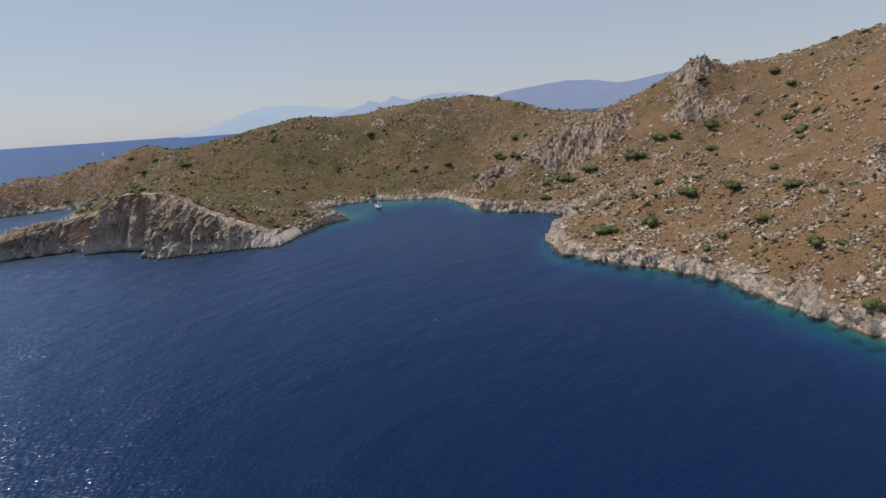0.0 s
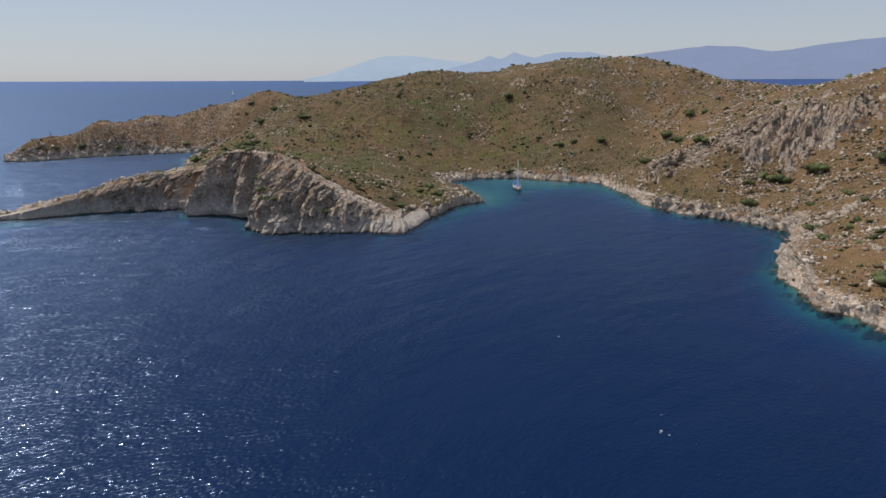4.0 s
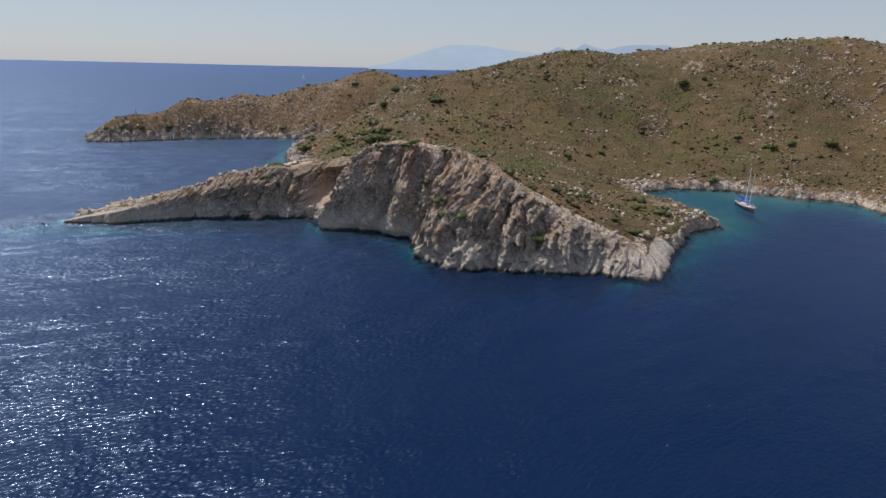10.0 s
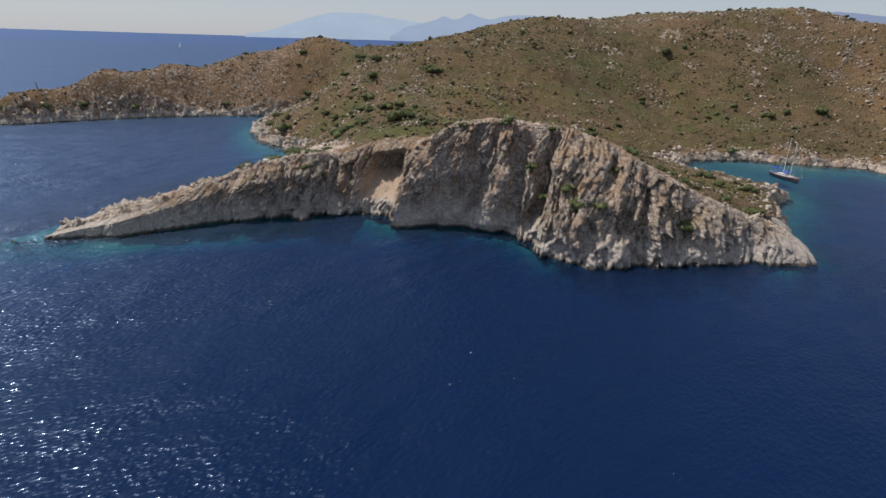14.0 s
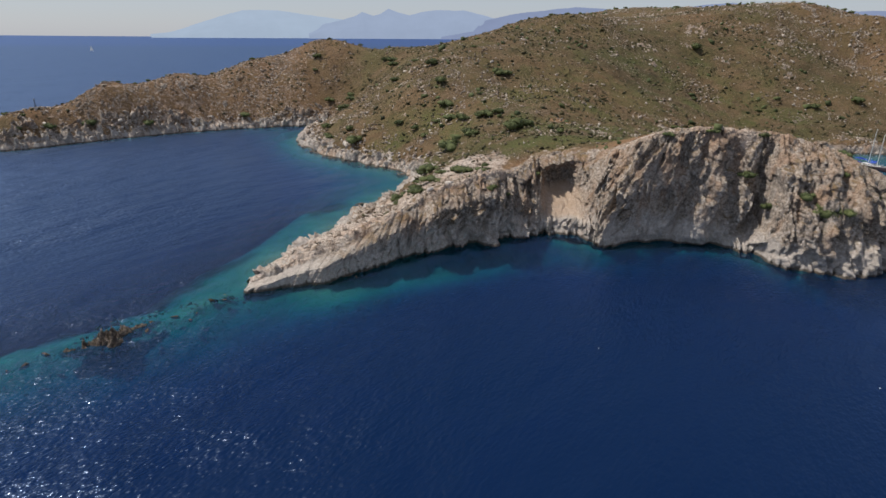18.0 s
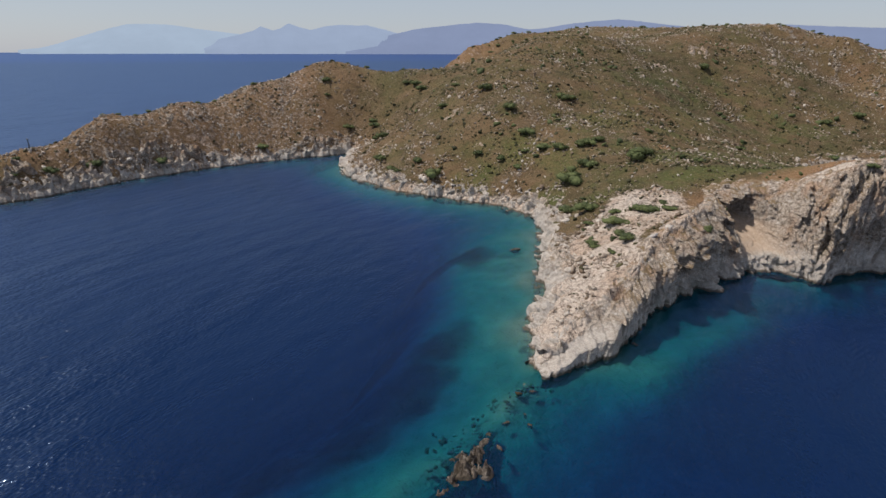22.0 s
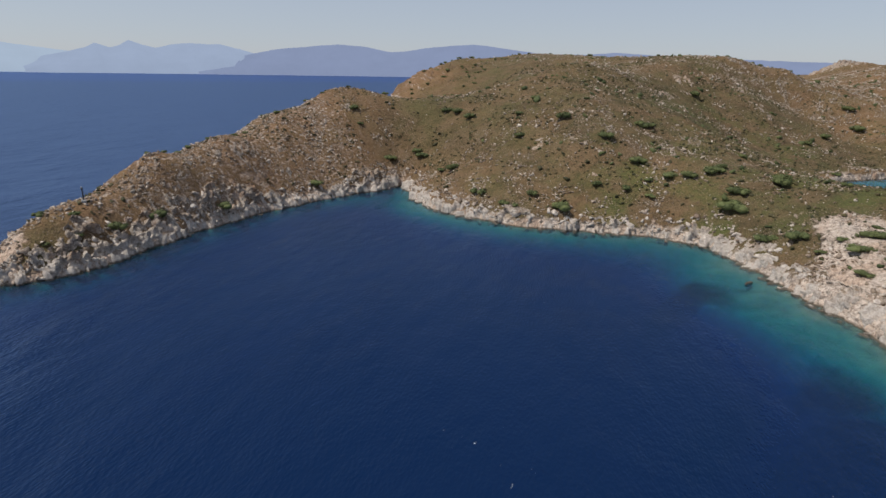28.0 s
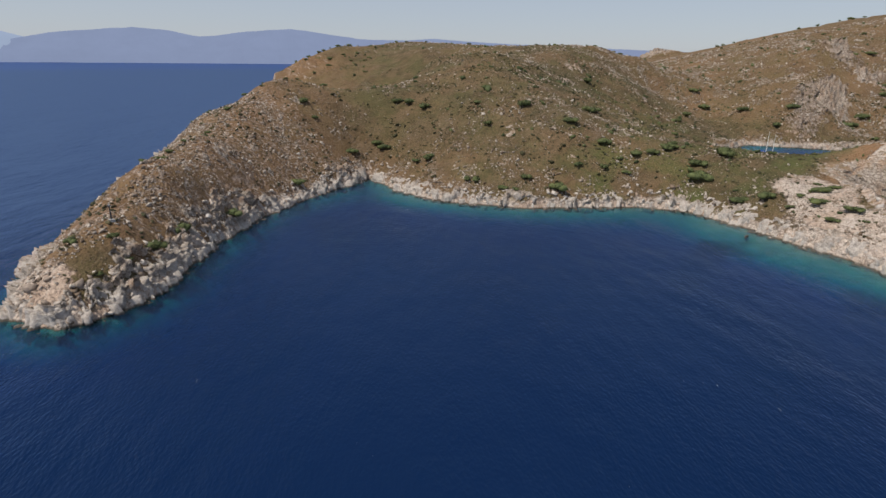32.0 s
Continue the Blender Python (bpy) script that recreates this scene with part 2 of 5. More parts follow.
def height(x, y):
    """Height of the ground and of the sea bed."""
    c = cliffness(x, y)
    jx = x + 2.0 * fbm(x, y, 9, 3, 1) + 1.0 * fbm(x, y, 2.6, 2, 5)
    jy = y + 2.0 * fbm(x, y, 9, 3, 2) + 1.0 * fbm(x, y, 2.6, 2, 6)
    d = inland(jx, jy) - 0.5
    h = hills(x, y)
    bank = 4.5 + 12 * smooth(-186, -215, x) * smooth(380, 395, y) + 4.5 * smooth(112, 124, x) * smooth(300, 270, y)
    t = np.clip(d / bank + 0.12, 0, 1)
    z = h * np.clip(t ** 0.8 * (1.9 - 0.9 * t), 0, 1.1)
    crag = c * np.exp(-((d - 6) / 9) ** 2)
    z = z + (1.0 * ridged(x, y, 7, 3, 4) + 0.6 * fbm(x, y, 2.2, 2, 2)) * (0.2 + crag * 0.7) * smooth(0, 3, d)
    z = z + fbm(x, y, 34, 4, 3) * 2.4 * smooth(6, 60, d) + 0.45 * fbm(x, y, 5, 3, 1) * smooth(4, 20, d)
    rubble = 0.75 + 0.45 * smooth(-0.2, 0.35, fbm(x, y, 26, 3, 2))
    z = z + np.exp(-((d - 3.0) / 5.0) ** 2) * (1.0 * ridged(x, y, 4.5, 3, 6) + 0.75 * ridged(x, y, 2.1, 2, 3) + 0.25) * rubble
    knob = smooth(0.12, 0.5, fbm(x, y, 42, 3, 6)) * smooth(8, 22, d)
    z = z + knob * (1.1 * np.maximum(ridged(x, y, 6.5, 3, 2), 0) + 0.5 * np.maximum(ridged(x, y, 2.4, 2, 5), 0))
    z = np.where(c > 0.02, np.minimum(z, h + 3.5), z)
    # rock outcrops of the bay's east hill and of the western arm
    e = outcrop(x, y)
    z = z + e * (5.0 * np.maximum(ridged(x, y, 11, 3, 1), -0.1) + 3.0 * np.maximum(ridged(x, y * 0.7, 5.0, 3, 5), -0.2))
    # far crag in the saddle
    z = z + 9 * np.exp(-(np.hypot(x - 500, y - 517) / 30) ** 2)
    # the ground ends behind the rock wall
    hidden = smooth(-0.4, 1.6, in_wall(x, y))
    # sea bed
    reef = along(x, y, -187, 224, -236, 198)
    shelf = np.exp(-(along(x, y, -150, 300, -178, 372) / 45) ** 2)
    slope = 0.78 + 0.5 * c - 0.52 * shelf - 0.55 * np.exp(-(along(x, y, -168, 224, -104, 236) / 13) ** 2) - 0.42 * np.exp(-(along(x, y, -190, 415, -200, 432) / 24) ** 2)
    slope = np.maximum(slope - 0.60 * np.exp(-(along(x, y, -195, 236, -168, 266) / 32) ** 2), 0.10)
    slope = slope - 0.75 * np.exp(-(along(x, y, 25, 290, 60, 318) / 42) ** 2) - 0.2 * np.exp(-(along(x, y, 120, 140, 165, 40) / 26) ** 2)
    slope = np.maximum(slope, 0.09)
    off = np.maximum(-d, 0)
    broad = np.exp(-(along(x, y, -146, 305, -187, 232) / 52) ** 2) + 0.6 * np.exp(-(along(x, y, -185, 428, -215, 440) / 25) ** 2)
    broad = broad + 0.95 * np.exp(-(along(x, y, 25, 290, 60, 318) / 42) ** 2)
    bed = -0.3 - slope * off - 0.004 * (1 - 0.8 * np.minimum(broad, 1)) * off ** 2 + 0.7 * fbm(x, y, 8, 3, 4) * smooth(0, 6, off)
    bed = np.maximum(bed, -1.5 - 0.30 * reef - 0.005 * reef ** 2 + 1.6 * fbm(x, y, 7, 3, 5))
    bed = np.clip(bed, -30, -0.12)
    bed = np.where(reef < 30, np.minimum(bed, -0.3), bed)
    land = smooth(-0.3, 0.25, d)
    z = np.maximum(z, 0.05)
    return np.where(d > -0.3, (z + (-3.5 - z) * hidden) * land + bed * (1 - land), bed)


def vnoise3(x, y, z, seed=0):
    zi = np.floor(z)
    w = z - zi
    w = w * w * (3 - 2 * w)
    return vnoise(x + 37.7 * zi, y + 91.3 * zi, seed) * (1 - w) + vnoise(x + 37.7 * (zi + 1), y + 91.3 * (zi + 1), seed) * w


def weathered(x, y, z):
    """Steep rock bulges and is undercut: the cliff's face moved sideways by solid noise."""
    c = outcrop(x, y) * smooth(-0.5, 2.0, z)
    n = c > 0.01
    xs, ys, zs = x[n], y[n], z[n]
    k = c[n]
    mx = 1.7 * vnoise3(xs / 6, ys / 6, zs / 5, 1) + 1.2 * vnoise3(xs / 2.6, ys / 2.6, zs / 2.2, 2) + 0.6 * vnoise3(xs / 1.2, ys / 1.2, zs / 1.1, 7)
    my = 2.0 * vnoise3(xs / 6, ys / 6, zs / 5, 3) + 1.5 * vnoise3(xs / 2.6, ys / 2.6, zs / 2.2, 4) + 0.8 * vnoise3(xs / 1.2, ys / 1.2, zs / 1.1, 5)
    x, y, z = x.copy(), y.copy(), z.copy()
    x[n], y[n] = xs + k * mx, ys + k * my
    z[n] = zs + k * 0.5 * vnoise3(xs / 1.7, ys / 1.7, zs / 1.7, 6)
    return x, y, z


def ground_cover(x, y):
    """Shares of bare rock, of orange earth, of green grass and of crags over the plan, 0 to 1."""
    wob = 5 * fbm(x, y, 14, 3, 4)
    spit = along(x, y, -190, 222, -158, 254) + wob
    rock = smooth(17, 9, spit)
    rock = np.maximum(rock, 0.62 * smooth(22, 10, along(x, y, -162, 256, -130, 266) + 1.5 * wob))
    rock = np.maximum(rock, 0.75 * smooth(-322, -334, x + wob))
    rock = np.maximum(rock, 0.85 * smooth(0.35, 0.7, cliffness(x, y) + 0.02 * wob))
    rock = np.maximum(rock, 0.42 * smooth(-145, -195, x + wob) * smooth(395, 425, y + wob))
    rock = np.maximum(rock, 0.33 * smooth(128, 150, x + wob))
    rim = smooth(16, 5, along(x, y, -128, 262, -84, 252) + wob) + 0.8 * smooth(11, 4, along(x, y, -84, 250, -20, 236) + wob) + smooth(7, 3, along(x, y, -104, 248, -108, 256) + 0.4 * wob)
    earth = np.maximum(rim, smooth(118, 140, x + 2 * wob) * (0.5 + 0.35 * smooth(260, 180, y)))
    earth = np.maximum(earth, (0.8 + 0.3 * smooth(-280, -312, x + wob)) * smooth(-140, -195, x + wob) * smooth(395, 425, y + wob))
    earth = np.maximum(earth, smooth(1, 0.5, np.hypot((x + 85) / 6.5, (y - 312) / 4.0) + 0.04 * wob) * 1.5)
    earth = np.maximum(earth, smooth(60, 20, np.hypot(x - 5, y - 718) + wob))
    earth = np.maximum(earth, smooth(15, 8, np.hypot(x + 103, y - 256) + 0.4 * wob) * 1.4)
    earth = np.maximum(earth, 0.5 * smooth(12, 4, along(x, y, 30, 338, 105, 320) + wob))
    green = smooth(60, 20, along(x, y, -125, 325, -60, 280) + 2 * wob) + smooth(22, 8, along(x, y, -30, 262, 15, 262) + wob) + 0.8 * smooth(70, 30, along(x, y, -60, 320, 20, 380) + 3 * wob)
    crag = outcrop(x + wob * 0.8, y + 0.6 * wob)
    meadow = np.zeros(np.shape(x))
    for mx, my, r in ((-180, 294, 9), (-169, 281, 9), (-195, 246, 9), (-208, 238, 11), (-219, 233, 13), (-231, 229, 11), (-206, 264, 7), (-221, 429, 11), (-170, 289, 8), (-236, 212, 14)):
        meadow = np.maximum(meadow, np.exp(-((np.hypot(x - mx, y - my) + wob) / r) ** 4))
    return np.clip(rock, 0, 1), np.clip(earth, 0, 1.5), np.clip(green, 0, 1), crag, meadow


# ---- materials ----
def material(name):
    m = bpy.data.materials.new(name)
    m.use_nodes = True
    return m, m.node_tree.nodes, m.node_tree.links, m.node_tree.nodes["Principled BSDF"]


def nnoise(nodes, links, scale, detail=4, vec=None, rough=0.6, kind="noise"):
    n = nodes.new("ShaderNodeTexNoise" if kind == "noise" else "ShaderNodeTexVoronoi")
    n.inputs["Scale"].default_value = scale
    if kind == "noise":
        n.inputs["Detail"].default_value, n.inputs["Roughness"].default_value = detail, rough
    if vec is not None:
        links.new(vec, n.inputs["Vector"])
    return n


def nramp(nodes, links, value, stops):
    r = nodes.new("ShaderNodeValToRGB")
    while len(r.color_ramp.elements) < len(stops):
        r.color_ramp.elements.new(0.5)
    for e, (p, c) in zip(r.color_ramp.elements, stops):
        e.position, e.color = p, (*c, 1) if len(c) == 3 else (c[0], c[0], c[0], 1)
    links.new(value, r.inputs[0])
    return r.outputs[0]


def nmix(nodes, links, fac, a, b, kind="MIX"):
    m = nodes.new("ShaderNodeMix")
    m.data_type, m.blend_type = "RGBA", kind
    for sock, v in ((m.inputs[0], fac), (m.inputs[6], a), (m.inputs[7], b)):
        if isinstance(v, (int, float)):
            sock.default_value = v
        elif isinstance(v, tuple):
            sock.default_value = (*v, 1)
        else:
            links.new(v, sock)
    return m.outputs[2]


def nmath(nodes, links, op, a, b=0.0, clamp=False):
    m = nodes.new("ShaderNodeMath")
    m.operation, m.use_clamp = op, clamp
    for sock, v in ((m.inputs[0], a), (m.inputs[1], b)):
        if isinstance(v, (int, float)):
            sock.default_value = v
        else:
            links.new(v, sock)
    return m.outputs[0]


def nbump(nodes, links, value, strength, distance):
    b = nodes.new("ShaderNodeBump")
    b.inputs["Strength"].default_value, b.inputs["Distance"].default_value = strength, distance
    links.new(value, b.inputs["Height"])
    return b.outputs[0]


def ground_material():
    m, n, l, p = material("dry_hillside")
    geo = n.new("ShaderNodeNewGeometry")
    pos = geo.outputs["Position"]
    sep, nor = n.new("ShaderNodeSeparateXYZ"), n.new("ShaderNodeSeparateXYZ")
    l.new(pos, sep.inputs[0])
    l.new(geo.outputs["True Normal"], nor.inputs[0])
    cover = {}
    for name in ("bare_rock", "orange_earth", "green_grass", "crag"):
        cover[name] = n.new("ShaderNodeAttribute")
        cover[name].attribute_name = name
    bare, orange, lush, crag = (cover[k].outputs["Fac"] for k in ("bare_rock", "orange_earth", "green_grass", "crag"))
    big, mid, fine, grit = (nnoise(n, l, s, d, pos).outputs[0] for s, d in ((0.018, 5), (0.11, 5), (0.6, 5), (2.2, 4)))
    # dry grass and low scrub
    grass = nramp(n, l, mid, [(0.3, (0.076, 0.060, 0.030)), (0.5, (0.136, 0.097, 0.051)), (0.7, (0.178, 0.126, 0.073))])
    patchy = nramp(n, l, nnoise(n, l, 0.06, 6, pos).outputs[0], [(0.42, (0, 0, 0)), (0.60, (1, 1, 1))])
    share = nmath(n, l, "MULTIPLY", patchy, nmath(n, l, "ADD", nmath(n, l, "MULTIPLY", lush, 0.6), 0.42))
    grass = nmix(n, l, share, grass, (0.098, 0.105, 0.036))
    soil = nramp(n, l, nmath(n, l, "ADD", nmath(n, l, "MULTIPLY", big, 0.6), nmath(n, l, "MULTIPLY", fine, 0.4)), [(0.47, (0, 0, 0)), (0.62, (1, 1, 1))])
    soil = nmath(n, l, "ADD", nmath(n, l, "MULTIPLY", soil, 0.32), nmath(n, l, "MULTIPLY", orange, nmath(n, l, "ADD", nmath(n, l, "MULTIPLY", grit, 0.5), 0.3)), True)
    grass = nmix(n, l, soil, grass, nmix(n, l, mid, (0.29, 0.145, 0.067), (0.33, 0.205, 0.122)))
    tuft = nramp(n, l, grit, [(0.38, (0.42, 0.42, 0.38)), (0.55, (1, 1, 1))])
    grass = nmix(n, l, 0.75, grass, tuft, "MULTIPLY")
    # limestone, with stains and dark joints
    rock = nramp(n, l, nnoise(n, l, 0.42, 8, pos, 0.68).outputs[0], [(0.28, (0.17, 0.12, 0.088)), (0.43, (0.42, 0.325, 0.25)), (0.60, (0.565, 0.465, 0.38)), (0.8, (0.64, 0.565, 0.49))])
    stain = nramp(n, l, nnoise(n, l, 0.13, 6, pos).outputs[0], [(0.48, (0, 0, 0)), (0.66, (1, 1, 1))])
    rock = nmix(n, l, nmath(n, l, "MULTIPLY", stain, 0.55), rock, (0.34, 0.19, 0.10))
    joint = nmath(n, l, "ABSOLUTE", nmath(n, l, "SUBTRACT", nnoise(n, l, 0.33, 6, pos).outputs[0], 0.5))
    joint = nramp(n, l, joint, [(0.0, (0.28, 0.26, 0.25)), (0.035, (1, 1, 1))])
    crack = nmath(n, l, "ABSOLUTE", nmath(n, l, "SUBTRACT", nnoise(n, l, 1.1, 4, pos).outputs[0], 0.5))
    crack = nramp(n, l, crack, [(0.0, (0.42, 0.39, 0.37)), (0.04, (1, 1, 1))])
    joint = nmix(n, l, 0.8, joint, crack, "MULTIPLY")
    rock = nmix(n, l, 0.75, rock, joint, "MULTIPLY")
    # where rock shows: steep faces, the splash band, the bare spit and outcrops
    wob = nmath(n, l, "MULTIPLY", nmath(n, l, "SUBTRACT", mid, 0.5), 0.6)
    steep = nramp(n, l, nmath(n, l, "ADD", nor.outputs[2], wob), [(0.42, (1, 1, 1)), (0.56, (0, 0, 0))])
    band = nmath(n, l, "ADD", sep.outputs[2], nmath(n, l, "MULTIPLY", nmath(n, l, "SUBTRACT", mid, 0.5), 9.0))
    low = nramp(n, l, nmath(n, l, "DIVIDE", band, 10.0), [(0.24, (1, 1, 1)), (0.42, (0, 0, 0))])
    crop = nramp(n, l, nmath(n, l, "ADD", nmath(n, l, "MULTIPLY", grit, 0.72), nmath(n, l, "MULTIPLY", nnoise(n, l, 0.05, 5, pos).outputs[0], 0.28)),
                 [(0.585, (0, 0, 0)), (0.625, (1, 1, 1))])
    barer = nramp(n, l, nmath(n, l, "ADD", bare, nmath(n, l, "MULTIPLY", nmath(n, l, "SUBTRACT", fine, 0.5), 0.8)), [(0.40, (0, 0, 0)), (0.55, (1, 1, 1))])
    craggy = nramp(n, l, nmath(n, l, "ADD", nmath(n, l, "MULTIPLY", crag, 0.55), nmath(n, l, "MULTIPLY", nmath(n, l, "SUBTRACT", fine, 0.5), 1.2)), [(0.44, (0, 0, 0)), (0.54, (1, 1, 1))])
    bleached = nmath(n, l, "MAXIMUM", low, barer)
    show = nmath(n, l, "MAXIMUM", nmath(n, l, "MAXIMUM", steep, craggy), nmath(n, l, "MAXIMUM", bleached, crop))
    pale = nmix(n, l, nmath(n, l, "MULTIPLY", bleached, 0.5), rock, nmix(n, l, joint, (0.20, 0.155, 0.125), (0.66, 0.57, 0.485)))
    rusty = nramp(n, l, nnoise(n, l, 0.09, 6, pos).outputs[0], [(0.47, (0, 0, 0)), (0.62, (1, 1, 1))])
    pale = nmix(n, l, nmath(n, l, "MULTIPLY", rusty, 0.42), pale, nmix(n, l, joint, (0.12, 0.07, 0.04), (0.40, 0.24, 0.14)))
    pale = nmix(n, l, nmath(n, l, "MULTIPLY", crag, 0.5), pale, (0.19, 0.155, 0.125))
    dry = nmix(n, l, show, grass, pale)
    # weed-brown foot of the rock, and the bed under water
    wet = nramp(n, l, nmath(n, l, "ADD", nmath(n, l, "DIVIDE", sep.outputs[2], 4.0), nmath(n, l, "ADD", 0.38, nmath(n, l, "MULTIPLY", mid, 0.22))), [(0.52, (1, 1, 1)), (0.66, (0, 0, 0))])
    dry = nmix(n, l, nmath(n, l, "MULTIPLY", wet, 0.85), dry, (0.06, 0.045, 0.028))
    meadow = n.new("ShaderNodeAttribute")
    meadow.attribute_name = "sea_grass"
    weed = nramp(n, l, nmath(n, l, "ADD", nnoise(n, l, 0.06, 6, pos).outputs[0], nmath(n, l, "MULTIPLY", meadow.outputs["Fac"], 0.42)), [(0.60, (0, 0, 0)), (0.92, (1, 1, 1))])
    deep = nramp(n, l, nmath(n, l, "DIVIDE", sep.outputs[2], -10.0), [(0.12, (0, 0, 0)), (0.3, (1, 1, 1))])
    bed = nmix(n, l, nmath(n, l, "MULTIPLY", weed, deep), nmix(n, l, nnoise(n, l, 0.25, 6, pos).outputs[0], (0.26, 0.24, 0.18), (0.08, 0.078, 0.055)), (0.02, 0.025, 0.018))
    under = nramp(n, l, nmath(n, l, "ADD", nmath(n, l, "DIVIDE", sep.outputs[2], 4.0), 0.5), [(0.42, (1, 1, 1)), (0.5, (0, 0, 0))])
    l.new(nmix(n, l, under, dry, bed), p.inputs["Base Color"])
    p.inputs["Roughness"].default_value = 0.93
    p.inputs["Specular IOR Level"].default_value = 0.15
    cell = nnoise(n, l, 0.45, vec=nmix(n, l, 0.12, pos, nnoise(n, l, 0.5, 3, pos).outputs[1], "ADD"), kind="voronoi")
    small = nnoise(n, l, 1.2, vec=pos, kind="voronoi")
    block = nmath(n, l, "MULTIPLY", nmath(n, l, "ADD", nmath(n, l, "MULTIPLY", cell.outputs["Distance"], -0.9), nmath(n, l, "MULTIPLY", small.outputs["Distance"], -0.5)), nmath(n, l, "SUBTRACT", show, under, True))
    relief = nmath(n, l, "ADD", nmath(n, l, "MULTIPLY", fine, 0.9), nmath(n, l, "MULTIPLY", grit, 0.35))
    l.new(nbump(n, l, nmath(n, l, "ADD", relief, block), 1.0, 1.1), p.inputs["Normal"])
    return m


def limestone_material(name, rusty, greyed, bleach, pale=(0.31, 0.28, 0.25)):
    m, n, l, p = material(name)
    geo = n.new("ShaderNodeNewGeometry")
    pos = geo.outputs["Position"]
    sep, nor = n.new("ShaderNodeSeparateXYZ"), n.new("ShaderNodeSeparateXYZ")
    l.new(pos, sep.inputs[0])
    l.new(geo.outputs["True Normal"], nor.inputs[0])
    loose = n.new("ShaderNodeAttribute")
    loose.attribute_name = "scree"
    mp = n.new("ShaderNodeMapping")
    mp.inputs["Scale"].default_value = (1, 1, 0.25)
    l.new(pos, mp.inputs[0])
    grain = nnoise(n, l, 1.15, 8, pos, 0.72).outputs[0]
    rock = nramp(n, l, grain, [(0.33, (0.10, 0.075, 0.055)), (0.44, (0.28, 0.225, 0.175)), (0.56, (0.44, 0.37, 0.305)), (0.70, (0.64, 0.57, 0.495))])
    # grey weathered faces, rust and ochre runs
    grey = nramp(n, l, nnoise(n, l, 0.11, 4, mp.outputs[0]).outputs[0], [(0.46, (0, 0, 0)), (0.60, (1, 1, 1))])
    rock = nmix(n, l, nmath(n, l, "MULTIPLY", grey, greyed), rock, pale)
    rust = nramp(n, l, nmath(n, l, "ADD", nnoise(n, l, 0.22, 6, mp.outputs[0]).outputs[0], nmath(n, l, "MULTIPLY", nmath(n, l, "MINIMUM", sep.outputs[2], 24.0), 0.0035)), [(0.54, (0, 0, 0)), (0.69, (1, 1, 1))])
    rock = nmix(n, l, nmath(n, l, "MULTIPLY", rust, rusty), rock, nmix(n, l, grain, (0.22, 0.105, 0.05), (0.52, 0.32, 0.18)))
    streak = nramp(n, l, nnoise(n, l, 0.5, 5, mp.outputs[0]).outputs[0], [(0.60, (0, 0, 0)), (0.72, (1, 1, 1))])
    rock = nmix(n, l, nmath(n, l, "MULTIPLY", streak, 0.6), rock, (0.15, 0.12, 0.10))
    joint = nmath(n, l, "ABSOLUTE", nmath(n, l, "SUBTRACT", nnoise(n, l, 0.6, 5, pos).outputs[0], 0.5))
    rock = nmix(n, l, 0.7, rock, nramp(n, l, joint, [(0.0, (0.22, 0.19, 0.17)), (0.035, (1, 1, 1))]), "MULTIPLY")
    # sea-bleached lower rock
    salt = nmath(n, l, "ADD", sep.outputs[2], nmath(n, l, "MULTIPLY", nmath(n, l, "SUBTRACT", nnoise(n, l, 0.12, 4, pos).outputs[0], 0.5), 16.0))
    salt = nramp(n, l, nmath(n, l, "DIVIDE", salt, 12.0), [(0.30, (1, 1, 1)), (0.62, (0, 0, 0))])
    rock = nmix(n, l, nmath(n, l, "MULTIPLY", salt, bleach), rock, nmix(n, l, grain, (0.30, 0.25, 0.21), (0.74, 0.68, 0.61)))
    # earth and dry grass caught on the flats, fine scree in the hollow
    flat = nramp(n, l, nmath(n, l, "ADD", nor.outputs[2], nmath(n, l, "MULTIPLY", nmath(n, l, "SUBTRACT", nnoise(n, l, 0.35, 5, pos).outputs[0], 0.5), 1.6)), [(0.80, (0, 0, 0)), (1.0, (1, 1, 1))])
    high = nramp(n, l, nmath(n, l, "DIVIDE", sep.outputs[2], 20.0), [(0.16, (0, 0, 0)), (0.38, (1, 1, 1))])
    rock = nmix(n, l, nmath(n, l, "MULTIPLY", nmath(n, l, "MULTIPLY", flat, high), 0.85), rock, nmix(n, l, grain, (0.10, 0.075, 0.035), (0.30, 0.19, 0.095)))
    rock = nmix(n, l, nmath(n, l, "MULTIPLY", loose.outputs["Fac"], 0.8), rock, nmix(n, l, grain, (0.32, 0.22, 0.15), (0.60, 0.46, 0.34)))
    # weed-brown foot
    wet = nramp(n, l, nmath(n, l, "DIVIDE", nmath(n, l, "ADD", sep.outputs[2], nmath(n, l, "MULTIPLY", grain, 1.4)), 4.0), [(0.26, (1, 1, 1)), (0.38, (0, 0, 0))])
    rock = nmix(n, l, nmath(n, l, "MULTIPLY", wet, 0.85), rock, (0.055, 0.042, 0.026))
    l.new(rock, p.inputs["Base Color"])
    p.inputs["Roughness"].default_value, p.inputs["Specular IOR Level"].default_value = 0.93, 0.15
    relief = nmath(n, l, "ADD", nnoise(n, l, 1.6, 5, pos, 0.65).outputs[0], nmath(n, l, "MULTIPLY", joint, 1.0))
    l.new(nbump(n, l, relief, 0.8, 0.7), p.inputs["Normal"])
    return m


